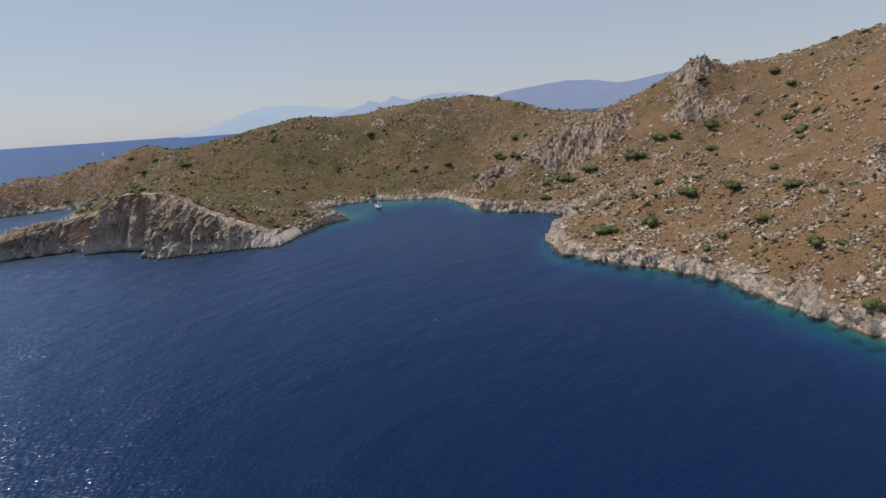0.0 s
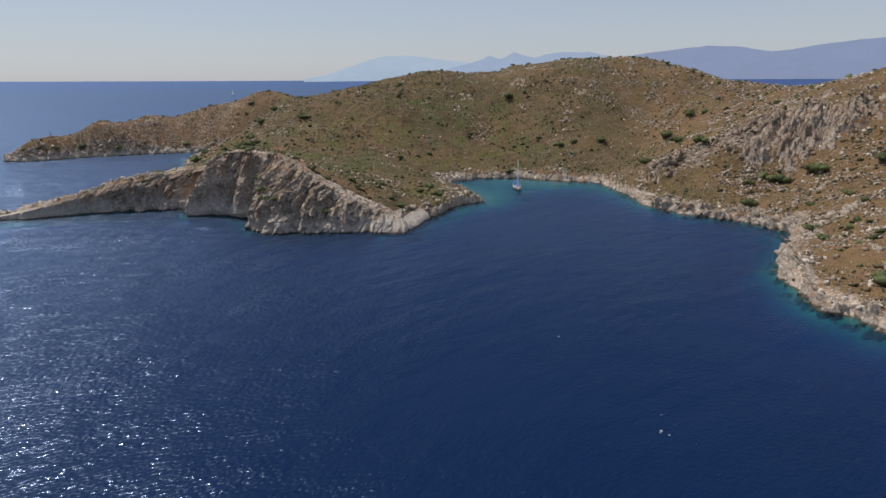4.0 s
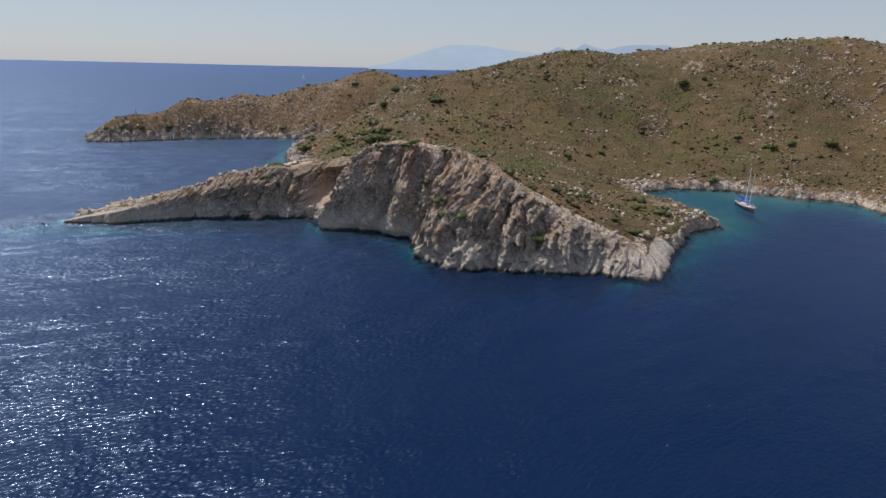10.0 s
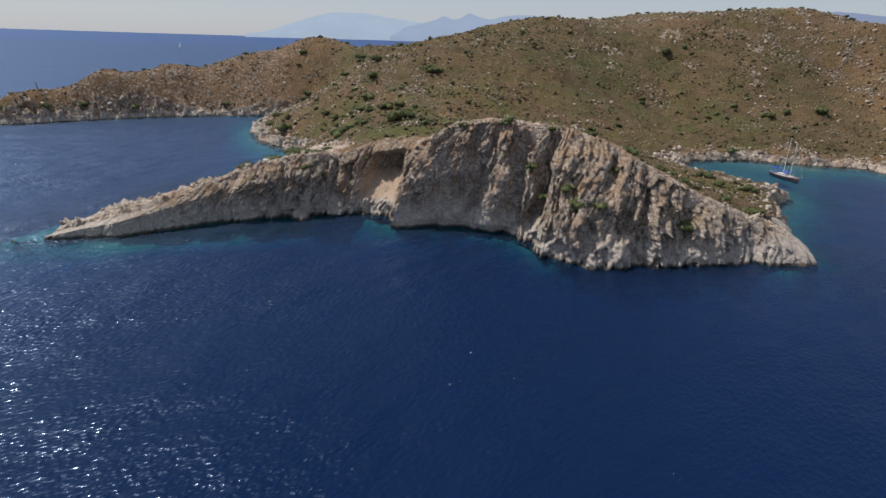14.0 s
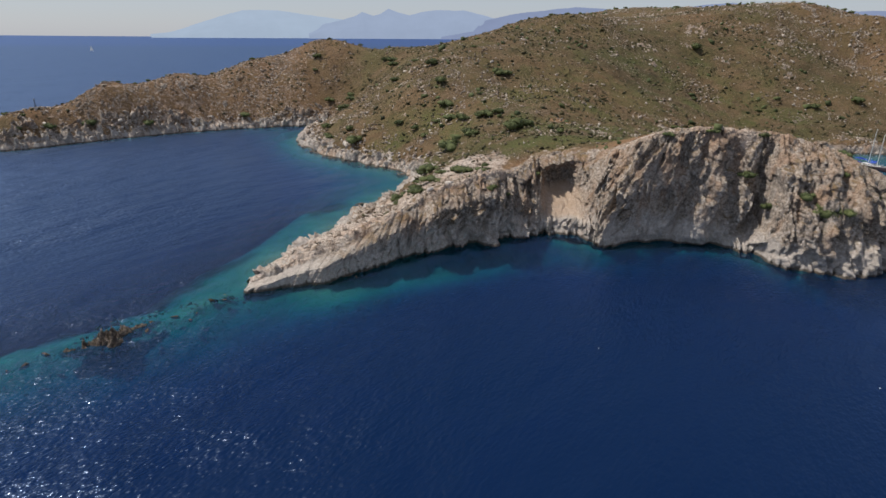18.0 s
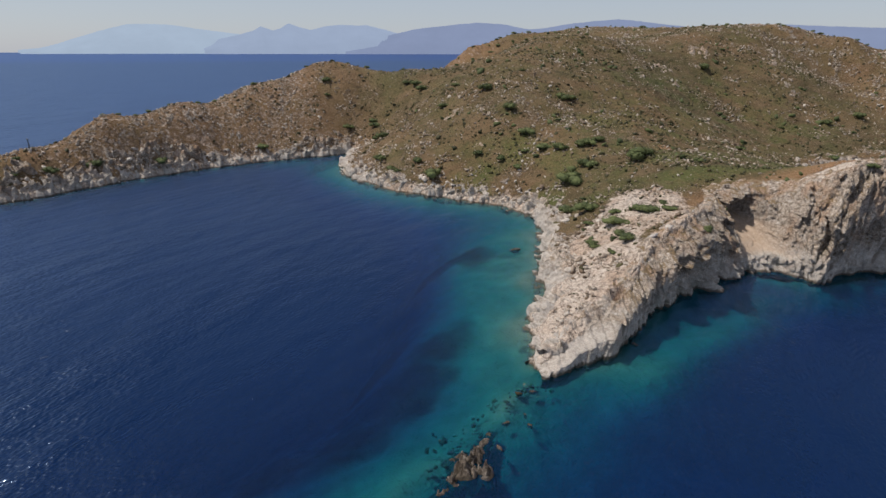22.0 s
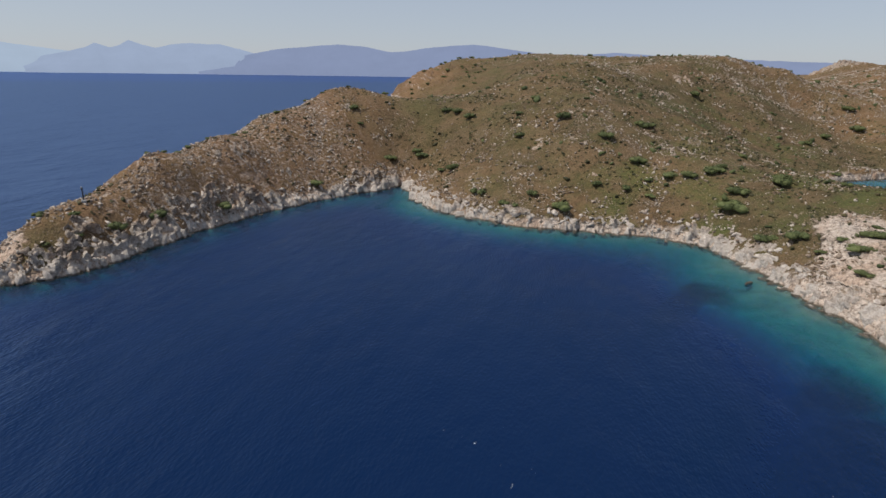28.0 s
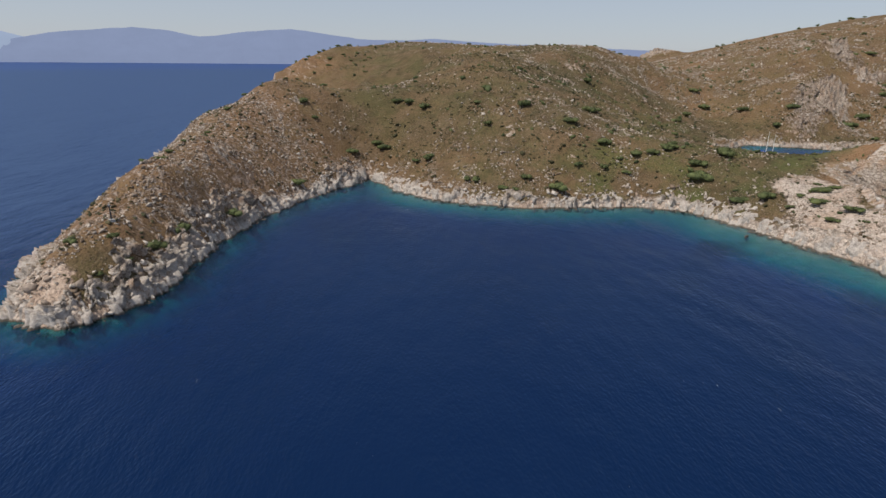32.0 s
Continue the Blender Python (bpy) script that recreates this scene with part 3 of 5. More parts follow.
def water_material():
    m, n, l, p = material("sea_water")
    n.remove(p)
    out = n["Material Output"]
    at = n.new("ShaderNodeAttribute")
    at.attribute_name = "depth"
    depth = at.outputs["Fac"]
    comb = n.new("ShaderNodeCombineColor")
    for k, a in enumerate((0.85, 0.15, 0.066)):
        l.new(nmath(n, l, "EXPONENT", nmath(n, l, "MULTIPLY", depth, -a)), comb.inputs[k])
    clear = n.new("ShaderNodeBsdfTransparent")
    l.new(comb.outputs[0], clear.inputs[0])
    body = n.new("ShaderNodeBsdfDiffuse")
    thick = nmath(n, l, "SUBTRACT", 1.0, nmath(n, l, "EXPONENT", nmath(n, l, "MULTIPLY", depth, -0.11)))
    l.new(nmix(n, l, thick, (0, 0, 0), (0.0013, 0.0118, 0.045)), body.inputs[0])
    add = n.new("ShaderNodeAddShader")
    l.new(clear.outputs[0], add.inputs[0])
    l.new(body.outputs[0], add.inputs[1])
    # wind waves
    geo = n.new("ShaderNodeNewGeometry")
    mp = n.new("ShaderNodeMapping")
    mp.vector_type = "TEXTURE"
    mp.inputs["Rotation"].default_value[2] = radians(40)
    mp.inputs["Scale"].default_value = (1.7, 0.85, 1)
    l.new(geo.outputs["Position"], mp.inputs[0])
    swell, chop, ripple = (nnoise(n, l, s, d, mp.outputs[0], r).outputs[0] for s, d, r in ((0.10, 2, 0.5), (0.34, 2, 0.5), (1.4, 1, 0.5)))
    sea = nmath(n, l, "ADD", nmath(n, l, "MULTIPLY", swell, 1.7), nmath(n, l, "ADD", nmath(n, l, "MULTIPLY", chop, 0.42), nmath(n, l, "MULTIPLY", ripple, 0.40)))
    # gusts roughen the sea in patches
    gust = nramp(n, l, nnoise(n, l, 0.022, 3, mp.outputs[0], 0.55).outputs[0], [(0.35, (0.55, 0.55, 0.55)), (0.65, (1.25, 1.25, 1.25))])
    sea = nmath(n, l, "MULTIPLY", sea, gust)
    bump = nbump(n, l, sea, 1.0, 1.0)
    gentle = nbump(n, l, sea, 0.5, 1.0)
    gloss = n.new("ShaderNodeBsdfGlossy")
    gloss.inputs["Roughness"].default_value = 0.13
    gloss.inputs["Color"].default_value = (0.54, 0.71, 1.0, 1)
    l.new(bump, gloss.inputs["Normal"])
    broad = n.new("ShaderNodeBsdfGlossy")
    broad.inputs["Roughness"].default_value = 0.37
    broad.inputs["Color"].default_value = (0.54, 0.71, 1.0, 1)
    l.new(bump, broad.inputs["Normal"])
    shine = n.new("ShaderNodeMixShader")
    shine.inputs[0].default_value = 0.50
    l.new(broad.outputs[0], shine.inputs[1])
    l.new(gloss.outputs[0], shine.inputs[2])
    fr = n.new("ShaderNodeFresnel")
    fr.inputs["IOR"].default_value = 1.33
    l.new(gentle, fr.inputs["Normal"])
    fac = nmath(n, l, "MINIMUM", nmath(n, l, "MULTIPLY", fr.outputs[0], 1.05), 0.37)
    mix = n.new("ShaderNodeMixShader")
    l.new(fac, mix.inputs[0])
    l.new(add.outputs[0], mix.inputs[1])
    l.new(shine.outputs[0], mix.inputs[2])
    # surf on the rocks and a few whitecaps
    white = n.new("ShaderNodeBsdfDiffuse")
    white.inputs[0].default_value = (0.75, 0.78, 0.8, 1)
    edge = nramp(n, l, depth, [(0.04, (1, 1, 1)), (0.30, (0, 0, 0))])
    surf = nmath(n, l, "MULTIPLY", edge, nramp(n, l, nnoise(n, l, 0.55, 4, geo.outputs["Position"], 0.7).outputs[0], [(0.56, (0, 0, 0)), (0.68, (1, 1, 1))]))
    caps = nmath(n, l, "MULTIPLY", nramp(n, l, nnoise(n, l, 0.8, 3, mp.outputs[0], 0.6).outputs[0], [(0.70, (0, 0, 0)), (0.76, (1, 1, 1))]),
                 nramp(n, l, nnoise(n, l, 0.05, 2, geo.outputs["Position"]).outputs[0], [(0.60, (0, 0, 0)), (0.68, (1, 1, 1))]))
    top = n.new("ShaderNodeMixShader")
    l.new(nmath(n, l, "MAXIMUM", nmath(n, l, "MULTIPLY", surf, 0.7), nmath(n, l, "MULTIPLY", caps, 0.8)), top.inputs[0])
    l.new(mix.outputs[0], top.inputs[1])
    l.new(white.outputs[0], top.inputs[2])
    l.new(top.outputs[0], out.inputs[0])
    return m


def plain(name, color, rough=0.6, metal=0.0, vary=0.25, scale=3.0):
    m, n, l, p = material(name)
    geo = n.new("ShaderNodeNewGeometry")
    f = nnoise(n, l, scale, 4, geo.outputs["Position"]).outputs[0]
    l.new(nmix(n, l, nmath(n, l, "MULTIPLY", f, vary * 2), color, tuple(c * 0.5 for c in color)), p.inputs["Base Color"])
    p.inputs["Roughness"].default_value, p.inputs["Metallic"].default_value = rough, metal
    return m


GROUND, WATER = ground_material(), water_material()
LIMESTONE = limestone_material("pale_limestone", 0.55, 0.5, 0.62)
GREY_LIMESTONE = limestone_material("grey_limestone", 0.35, 0.8, 0.1, (0.21, 0.185, 0.16))
TAN_LIMESTONE = limestone_material("tan_limestone_ledge", 0.8, 0.7, 0.22, (0.25, 0.205, 0.165))
SHORE_LIMESTONE = limestone_material("shore_limestone_ledge", 0.6, 0.4, 0.72)


# ---- ground and sea ----
def spaced(*runs):
    out = []
    for a, b, step in runs:
        out.extend(np.arange(a, b, step))
    return np.array(out + [runs[-1][1]], float)


def grid(name, gx, gy, gz, mat):
    """A mesh of quads from rows and columns of corners."""
    ny, nx = gx.shape
    co = np.stack([gx, gy, gz], -1).reshape(-1, 3)
    idx = np.arange(nx * ny).reshape(ny, nx)
    quads = np.stack([idx[:-1, :-1], idx[:-1, 1:], idx[1:, 1:], idx[1:, :-1]], -1).reshape(-1, 4)
    me = bpy.data.meshes.new(name)
    me.vertices.add(len(co))
    me.vertices.foreach_set("co", co.astype(np.float32).ravel())
    me.loops.add(quads.size)
    me.loops.foreach_set("vertex_index", quads.ravel())
    me.polygons.add(len(quads))
    me.polygons.foreach_set("loop_start", np.arange(0, quads.size, 4))
    me.polygons.foreach_set("loop_total", np.full(len(quads), 4))
    me.update(calc_edges=True)
    me.materials.append(mat)
    return new(name, me)


def sheet(name, xs, ys, zfun, mat):
    gx, gy = np.meshgrid(xs, ys)
    gz = zfun(gx, gy)
    return grid(name, gx, gy, gz, mat), gx, gy, gz


GX = spaced((-4700, -700, 500), (-700, -350, 25), (-350, -232, 0.95), (-232, 35, 0.65), (35, 205, 1.2), (205, 300, 1.7), (300, 420, 4), (420, 460, 20), (460, 545, 3), (545, 1400, 20), (1400, 4700, 550))
GY = spaced((-4700, -400, 600), (-400, 0, 12), (0, 195, 1.7), (195, 206, 1.0), (206, 272, 0.65), (272, 345, 0.9), (345, 480, 1.0), (480, 640, 2.6), (640, 760, 3), (760, 1100, 8), (1100, 4700, 600))
ground, ggx, ggy, ggz = sheet("ground", GX, GY, height, GROUND)
moved = weathered(ggx, ggy, ggz)
ground.data.vertices.foreach_set("co", np.stack(moved, -1).astype(np.float32).ravel())
for layer, share in zip(("bare_rock", "orange_earth", "green_grass", "crag", "sea_grass"), ground_cover(ggx, ggy)):
    ground.data.attributes.new(layer, "FLOAT", "POINT").data.foreach_set("value", share.ravel().astype(np.float32))
ground.data.update()
tagged(ground, "dry rocky hillside and sea bed with limestone cliffs along the shore", "ground", kind="structure")


def sea_lift(x, y):
    # beyond 1400 m the sheet rises so the horizon fits the camera's view
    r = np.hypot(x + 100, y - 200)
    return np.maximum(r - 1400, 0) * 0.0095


SX = spaced((-4800, -800, 200), (-800, -380, 20), (-380, 190, 2.5), (190, 800, 30), (800, 4800, 250))
SY = spaced((-4800, -600, 300), (-600, -60, 20), (-60, 490, 2.5), (490, 1000, 20), (1000, 4800, 200))
sea, sgx, sgy, sgz = sheet("water", SX, SY, sea_lift, WATER)
depth_at = sea.data.attributes.new("depth", "FLOAT", "POINT")
depth_at.data.foreach_set("value", np.maximum(-height(sgx, sgy), 0).ravel().astype(np.float32))
tagged(sea, "deep blue sea with small wind waves, turquoise over the shallows", "water", kind="structure")


# ---- the limestone wall of spit and headland ----
def rock_wall():
    """Foot to rim, rib by rib and block by block, with the scree hollow and its cave; returns the corners of the face."""
    steps = np.r_[0, np.cumsum(np.hypot(*np.diff((WALL[:, :2] + 0.6 * WALL[:, 2:4]) / 1.6, axis=0).T))]
    fine = np.arange(0, steps[-1], 0.3)
    soft = np.exp(-(np.arange(-12, 13) * 0.3 / 1.3) ** 2)
    rows = [np.convolve(np.pad(np.interp(fine, steps, WALL[:, k]), 12, mode="edge"), soft / soft.sum(), "valid") for k in range(5)]
    fx, fy, cx, cy, rim = rows
    nx, ny = fx - cx, fy - cy
    wide = np.hypot(nx, ny)
    nx, ny = nx / wide, ny / wide

    def place(x, y):
        return fine[np.argmin(np.hypot(fx - x, fy - y))]

    v = np.linspace(0, 1, 92)[:, None]
    z = -2.0 + (rim + 2.0) * v
    up = np.clip(z / rim, 0, 1)
    spit = smooth(place(-118, 247.5), place(-128, 245.3), fine)
    back = (0.35 * up + 0.65 * up ** 2.2) * (1 - spit) + (0.15 * up + 0.85 * smooth(0.72, 1.0, up)) * spit
    a, b = place(-97, 237), place(-71, 231)
    sheer = smooth(a, a + 4, fine) * smooth(b + 3, b - 3, fine)
    back = back * (1 - sheer) + (0.12 * up + 0.88 * smooth(0.55, 1.0, up)) * sheer
    bowl = np.exp(-((fine - place(-106, 248.5)) / 7.0) ** 4)
    hollow = np.interp(up, [0, 0.05, 0.20, 0.34, 0.52, 0.60, 0.80, 0.90, 1.0], [0, 0.03, 0.08, 0.36, 0.80, 1.02, 0.98, 0.80, 1.0])
    back = back * (1 - bowl) + hollow * bowl
    s = fine + 0 * z
    q = s - 0.30 * z + 2.2 * fbm(s, z, 11, 3, 4)
    size = np.clip(rim / 15, 0.30, 1.0)
    f1, e1 = cells(q / 3.6, z / 8.0 + 0.15 * q, 1)
    f2, e2 = cells(q / 1.5 + 7, z / 3.2 + 0.2 * q, 2)
    f3 = cells(q / 0.85 + 3, z / 1.3 + 0.3 * q, 5)[0]
    out = 1.7 * ridged(q, z * 0.12, 12, 2, 3) + 1.0 * ridged(q, z * 0.18, 4.2, 3, 6) + 2.6 * f1 + 1.3 * f2 + 0.85 * f3
    out = out - 0.35 * smooth(0.10, 0.0, e1) - 0.12 * smooth(0.10, 0.0, e2)
    # the smooth shaded wall, hollowed and undercut by the sea
    wall = smooth(a, a + 3, q + 0.25 * z) * smooth(b + 2, b - 3, q + 0.1 * z) * smooth(0.86, 0.62, up)
    out = out * (1 - 0.6 * wall) - 1.6 * wall - 1.0 * wall * smooth(2.5, 0.3, z)
    # a rib in the middle of it
    out = out + 2.6 * np.exp(-((q - place(-77, 232.6)) / 2.2) ** 2) * smooth(0.72, 0.5, up) * smooth(-2, 1, z)
    # leaning gullies between the buttresses, and small hollows
    for gx, gy, deep, w in ((-67, 228, 6.5, 2.6), (-83, 234, 2.2, 1.2), (-57, 212, 2.0, 1.2), (-45, 210.8, 3.4, 2.0), (-33, 210.6, 2.2, 1.6), (-20, 212.5, 2.4, 2.2), (-136, 243, 2.0, 1.0), (-122, 246.5, 1.6, 1.2), (-150, 238, 1.2, 1.0)):
        out = out - deep * np.exp(-((q - place(gx, gy) + 0.5) / w) ** 2) * smooth(0.0, 0.25, up)
    for hx, hy, hz, r in ((-86, 235, 11, 2.2), (-47, 211, 9, 2.0), (-14, 214, 4, 2.4)):
        out = out - 2.4 * np.exp(-(np.hypot(s - place(hx, hy), (z - hz) * 0.7) / r) ** 4)
    # the lower buttress swells towards the sea
    out = out + 2.2 * np.exp(-((q - place(-60, 213)) / 5) ** 2) * smooth(0.75, 0.3, up)
    scree = bowl * smooth(0.20, 0.26, up) * smooth(0.60, 0.52, up)
    out = out * size * (1 - 0.85 * scree) * (1 - 0.45 * smooth(0.9, 1.0, up)) * smooth(-2.2, -0.4, z)
    x = fx + (cx - fx) * back + nx * out
    y = fy + (cy - fy) * back + ny * out
    z = z + size * (0.35 * f2 + 0.15 * f3) * smooth(0.2, 1.5, z) * (1 - 0.7 * scree)
    # the rim runs in under the turf
    tx, ty, tz = [x], [y], [z]
    for k in range(1, 13):
        r = k * 0.6
        ex, ey = x[-1] - nx * r, y[-1] - ny * r
        g1, g2 = cells(ex / 1.7, ey / 1.7, 3)[0], cells(ex / 0.8, ey / 0.8, 6)[0]
        ground_at = np.maximum(height(ex, ey), 0.2)
        t = smooth(0.0, 3.0, r)
        tz.append((z[-1] * (1 - t) + ground_at * t + (0.5 * g1 + 0.35 * g2 + 0.25 * (1 - r / 7.2)) * size * (1 - r / 9) - 0.9 * smooth(4.5, 7.2, r))[None])
        tx.append((ex + 0.2 * g2)[None])
        ty.append((ey + 0.2 * g1)[None])
    face = grid("cliff", np.concatenate(tx), np.concatenate(ty), np.concatenate(tz), LIMESTONE)
    tagged(face, "fractured pale limestone cliff with orange stains, gullies and a scree hollow", "cliff", kind="structure")
    loose = np.concatenate([scree] + [0 * scree[:1]] * 12)
    face.data.attributes.new("scree", "FLOAT", "POINT").data.foreach_set("value", loose.ravel().astype(np.float32))
    return np.stack([x, y, z], -1).reshape(-1, 3)


WALL_FACE = rock_wall()


# ---- ledges of broken rock along the low shores ----
def shore_ledges(name, line, wide, rise, label, seed, mat):
    pts = np.array(line, float)
    steps = np.r_[0, np.cumsum(np.hypot(*np.diff(pts, axis=0).T))]
    fine = np.arange(0, steps[-1], 0.5)
    soft = np.exp(-(np.arange(-14, 15) * 0.5 / 2.5) ** 2)
    fx, fy = (np.convolve(np.pad(np.interp(fine, steps, pts[:, k]), 14, mode="edge"), soft / soft.sum(), "valid") for k in (0, 1))
    ex, ey = np.gradient(fx), np.gradient(fy)
    long = np.hypot(ex, ey)
    nx, ny = ey / long, -ex / long
    side = np.where(inland(fx + nx * 3, fy + ny * 3) > inland(fx - nx * 3, fy - ny * 3), 1, -1)
    nx, ny = nx * side, ny * side
    reach = wide * (0.75 + 0.5 * fbm(fine, fine * 0 + seed, 17, 3, seed))
    r = np.linspace(-3.0, 1.0, 9)[:, None]
    r = np.concatenate([r + 0 * fine, 1.0 + np.linspace(0.04, 1, int(wide / 0.5))[:, None] * (reach - 1.0)])
    x, y = fx + nx * r, fy + ny * r
    f1, e1 = cells(x / 3.0, y / 3.0, seed)
    f2, f3 = cells(x / 1.3, y / 1.3, seed + 2)[0], cells(x / 0.7, y / 0.7, seed + 3)[0]
    hold = smooth(-3.0, -0.5, r) * smooth(1.0, 0.5, r / reach + 0.35 * f1 + 0.8 * fbm(x, y, 9, 3, seed))
    proud = 0.22 + 1.0 * f1 + 0.75 * f2 + 0.4 * f3 - 0.2 * smooth(0.10, 0, e1)
    z = height(x, y) + rise * hold * proud - 0.7 * (1 - hold)
    step = hold * (1.5 * f1 + 0.9 * f2 + 0.5 * f3) * min(rise, 1.3)
    ob = grid(name, x - nx * step, y - ny * step, z, mat)
    return tagged(ob, label, "rock shore", kind="structure")


shore_ledges("shore_rock_arm", WEST_SHORE[12:] + OPEN_SHORE[:2], 14, 1.6, "broken pale limestone shore of the western arm", 1, SHORE_LIMESTONE)
shore_ledges("shore_rock_west", WEST_SHORE[:13], 9, 1.3, "bleached limestone ledges along the west bay", 3, SHORE_LIMESTONE)
shore_ledges("shore_rock_east", BAY_SHORE[3:17], 11, 1.7, "rough limestone ledges below the orange hillside", 2, TAN_LIMESTONE)
shore_ledges("shore_rock_bay", BAY_SHORE[16:] + CLIFF_SHORE[:4], 3.5, 0.6, "low tan rock shore of the inner bay", 4, TAN_LIMESTONE)


# ---- helpers for things ----
def part(name, bm, mat, parent=None, label="", smoothed=False):
    me = bpy.data.meshes.new(name)
    bm.to_mesh(me)
    bm.free()
    me.materials.append(mat)
    if smoothed:
        me.polygons.foreach_set("use_smooth", [True] * len(me.polygons))
    ob = new(name, me)
    ob.parent = parent
    return tagged(ob, label) if label else ob


def raw_mesh(name, co, faces, mat):
    """A mesh from arrays of corners and of triangles."""
    me = bpy.data.meshes.new(name)
    me.vertices.add(len(co))
    me.vertices.foreach_set("co", np.ascontiguousarray(co, dtype=np.float32).ravel())
    me.loops.add(faces.size)
    me.loops.foreach_set("vertex_index", faces.ravel().astype(np.int32))
    n = faces.shape[1]
    me.polygons.add(len(faces))
    me.polygons.foreach_set("loop_start", np.arange(0, faces.size, n))
    me.polygons.foreach_set("loop_total", np.full(len(faces), n))
    me.update(calc_edges=True)
    me.materials.append(mat)
    return me


def ball(levels=1):
    bm = bmesh.new()
    bmesh.ops.create_icosphere(bm, subdivisions=levels, radius=1)
    co = np.array([v.co[:] for v in bm.verts])
    fa = np.array([[v.index for v in f.verts] for f in bm.faces])
    bm.free()
    return co, fa


def ground_z(x, y):
    return float(height(np.array([x], float), np.array([y], float))[0])


def box(bm, x0, x1, y0, y1, z0, z1):
    m = Matrix.LocRotScale(((x0 + x1) / 2, (y0 + y1) / 2, (z0 + z1) / 2), None, (x1 - x0, y1 - y0, z1 - z0))
    return bmesh.ops.create_cube(bm, size=1, matrix=m)["verts"]


def rod(bm, a, b, r0, r1, sides=10):
    a, b = Vector(a), Vector(b)
    m = Matrix.Translation((a + b) / 2) @ (b - a).to_track_quat("Z", "Y").to_matrix().to_4x4()
    bmesh.ops.create_cone(bm, cap_ends=True, segments=sides, radius1=r0, radius2=r1, depth=(b - a).length, matrix=m)


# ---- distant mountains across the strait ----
# haze is put into the colour: the mountains glow, scarcely lit by the sun
def haze_glow_material(name, color, glow):
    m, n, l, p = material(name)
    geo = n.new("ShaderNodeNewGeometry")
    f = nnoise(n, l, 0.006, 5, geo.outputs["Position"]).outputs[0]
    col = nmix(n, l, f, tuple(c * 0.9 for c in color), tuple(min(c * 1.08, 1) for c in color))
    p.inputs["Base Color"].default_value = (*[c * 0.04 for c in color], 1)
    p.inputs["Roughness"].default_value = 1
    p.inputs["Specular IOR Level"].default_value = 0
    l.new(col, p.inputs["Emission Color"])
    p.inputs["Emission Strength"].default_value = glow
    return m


def mountain_range(name, centre, far, outline, mat, label, seed):
    """Ridge behind ridge on an arc round centre; outline: degrees left of +y, degrees above the sea."""
    az = np.arange(outline[0][0], outline[-1][0] - 0.05, -0.12)
    want = np.interp(-az, [-a for a, _ in outline], [e for _, e in outline])
    want = want + 0.05 * fbm(az * 8, az * 0 + seed, 6, 4, seed)
    rows = []
    for k, (share, dr) in enumerate(((0.0, -300), (0.28, -300), (0.62, -150), (1.0, 0), (0.3, 150))):
        r = far + dr + 30 * fbm(az * 6, az * 0 + 7 * k, 9, 3, seed)
        z = 24 + (np.tan(np.radians(np.maximum(want, 0.02))) * far + 22) * share * (1 + 0.12 * fbm(az * 9, az * 0 + 3 * k, 7, 4, seed + k) * (share < 1))
        rows.append(np.stack([centre[0] - np.sin(np.radians(az)) * r, centre[1] + np.cos(np.radians(az)) * r, z], -1))
    co = np.concatenate(rows)
    n = len(az)
    idx = np.arange(len(co)).reshape(len(rows), n)
    faces = np.stack([idx[:-1, :-1], idx[:-1, 1:], idx[1:, 1:], idx[1:, :-1]], -1).reshape(-1, 4)
    ob = new(name, raw_mesh(name, co, faces, mat))
    ob.data.polygons.foreach_set("use_smooth", [True] * len(ob.data.polygons))
    return tagged(ob, label, "mountains", kind="structure")


PALE_RANGE = [(17, 0.05), (15.5, 0.2), (14.4, 0.5), (12, 1.3), (9.2, 2.1), (7.5, 2.15), (5.8, 2.1), (3.2, 1.75), (1, 1.5), (-1.5, 1.3), (-5, 0.9), (-9, 0.2)]
MIDDLE_RANGE = [(3.5, 0.5), (2.2, 0.95), (0.4, 1.35), (-1.0, 1.75), (-1.65, 2.1), (-2.7, 1.75), (-3.4, 1.95), (-4.15, 2.4), (-5.2, 2.05), (-6.2, 1.85), (-7.4, 2.15), (-8.4, 2.3), (-10, 2.3), (-11.5, 2.3),
                (-13, 1.95), (-14.3, 1.6), (-17, 1.4), (-20, 1.0), (-24, 0.4)]
BLUE_RANGE = [(-12, 0.2), (-14, 0.9), (-16.7, 1.55), (-18.5, 1.95), (-20.5, 2.2), (-24.7, 2.6), (-27.5, 2.4), (-29.9, 1.95), (-31.5, 2.1), (-34, 2.5), (-38, 2.8), (-41.5, 2.4),
              (-44.5, 2.0), (-49, 1.95), (-51.3, 2.15), (-54.6, 1.95), (-62, 1.6), (-75, 1.1), (-88, 0.4)]
mountain_range("backdrop_mountains_pale", (-110, 110), 4620, PALE_RANGE, haze_glow_material("pale_haze_glow", (0.37, 0.455, 0.575), 1.0),
               "distant mountain range, pale blue summer haze put into its colour", 2)
mountain_range("backdrop_mountains_middle", (-110, 110), 4480, MIDDLE_RANGE, haze_glow_material("middle_haze_glow", (0.315, 0.385, 0.525), 1.0),
               "mountains with twin peaks beyond the strait, soft blue haze painted on", 3)
mountain_range("backdrop_mountains_blue", (-300, 205), 4340, BLUE_RANGE, haze_glow_material("blue_haze_glow", (0.235, 0.285, 0.43), 1.0),
               "mountain range beyond the strait, violet-blue haze painted on", 4)


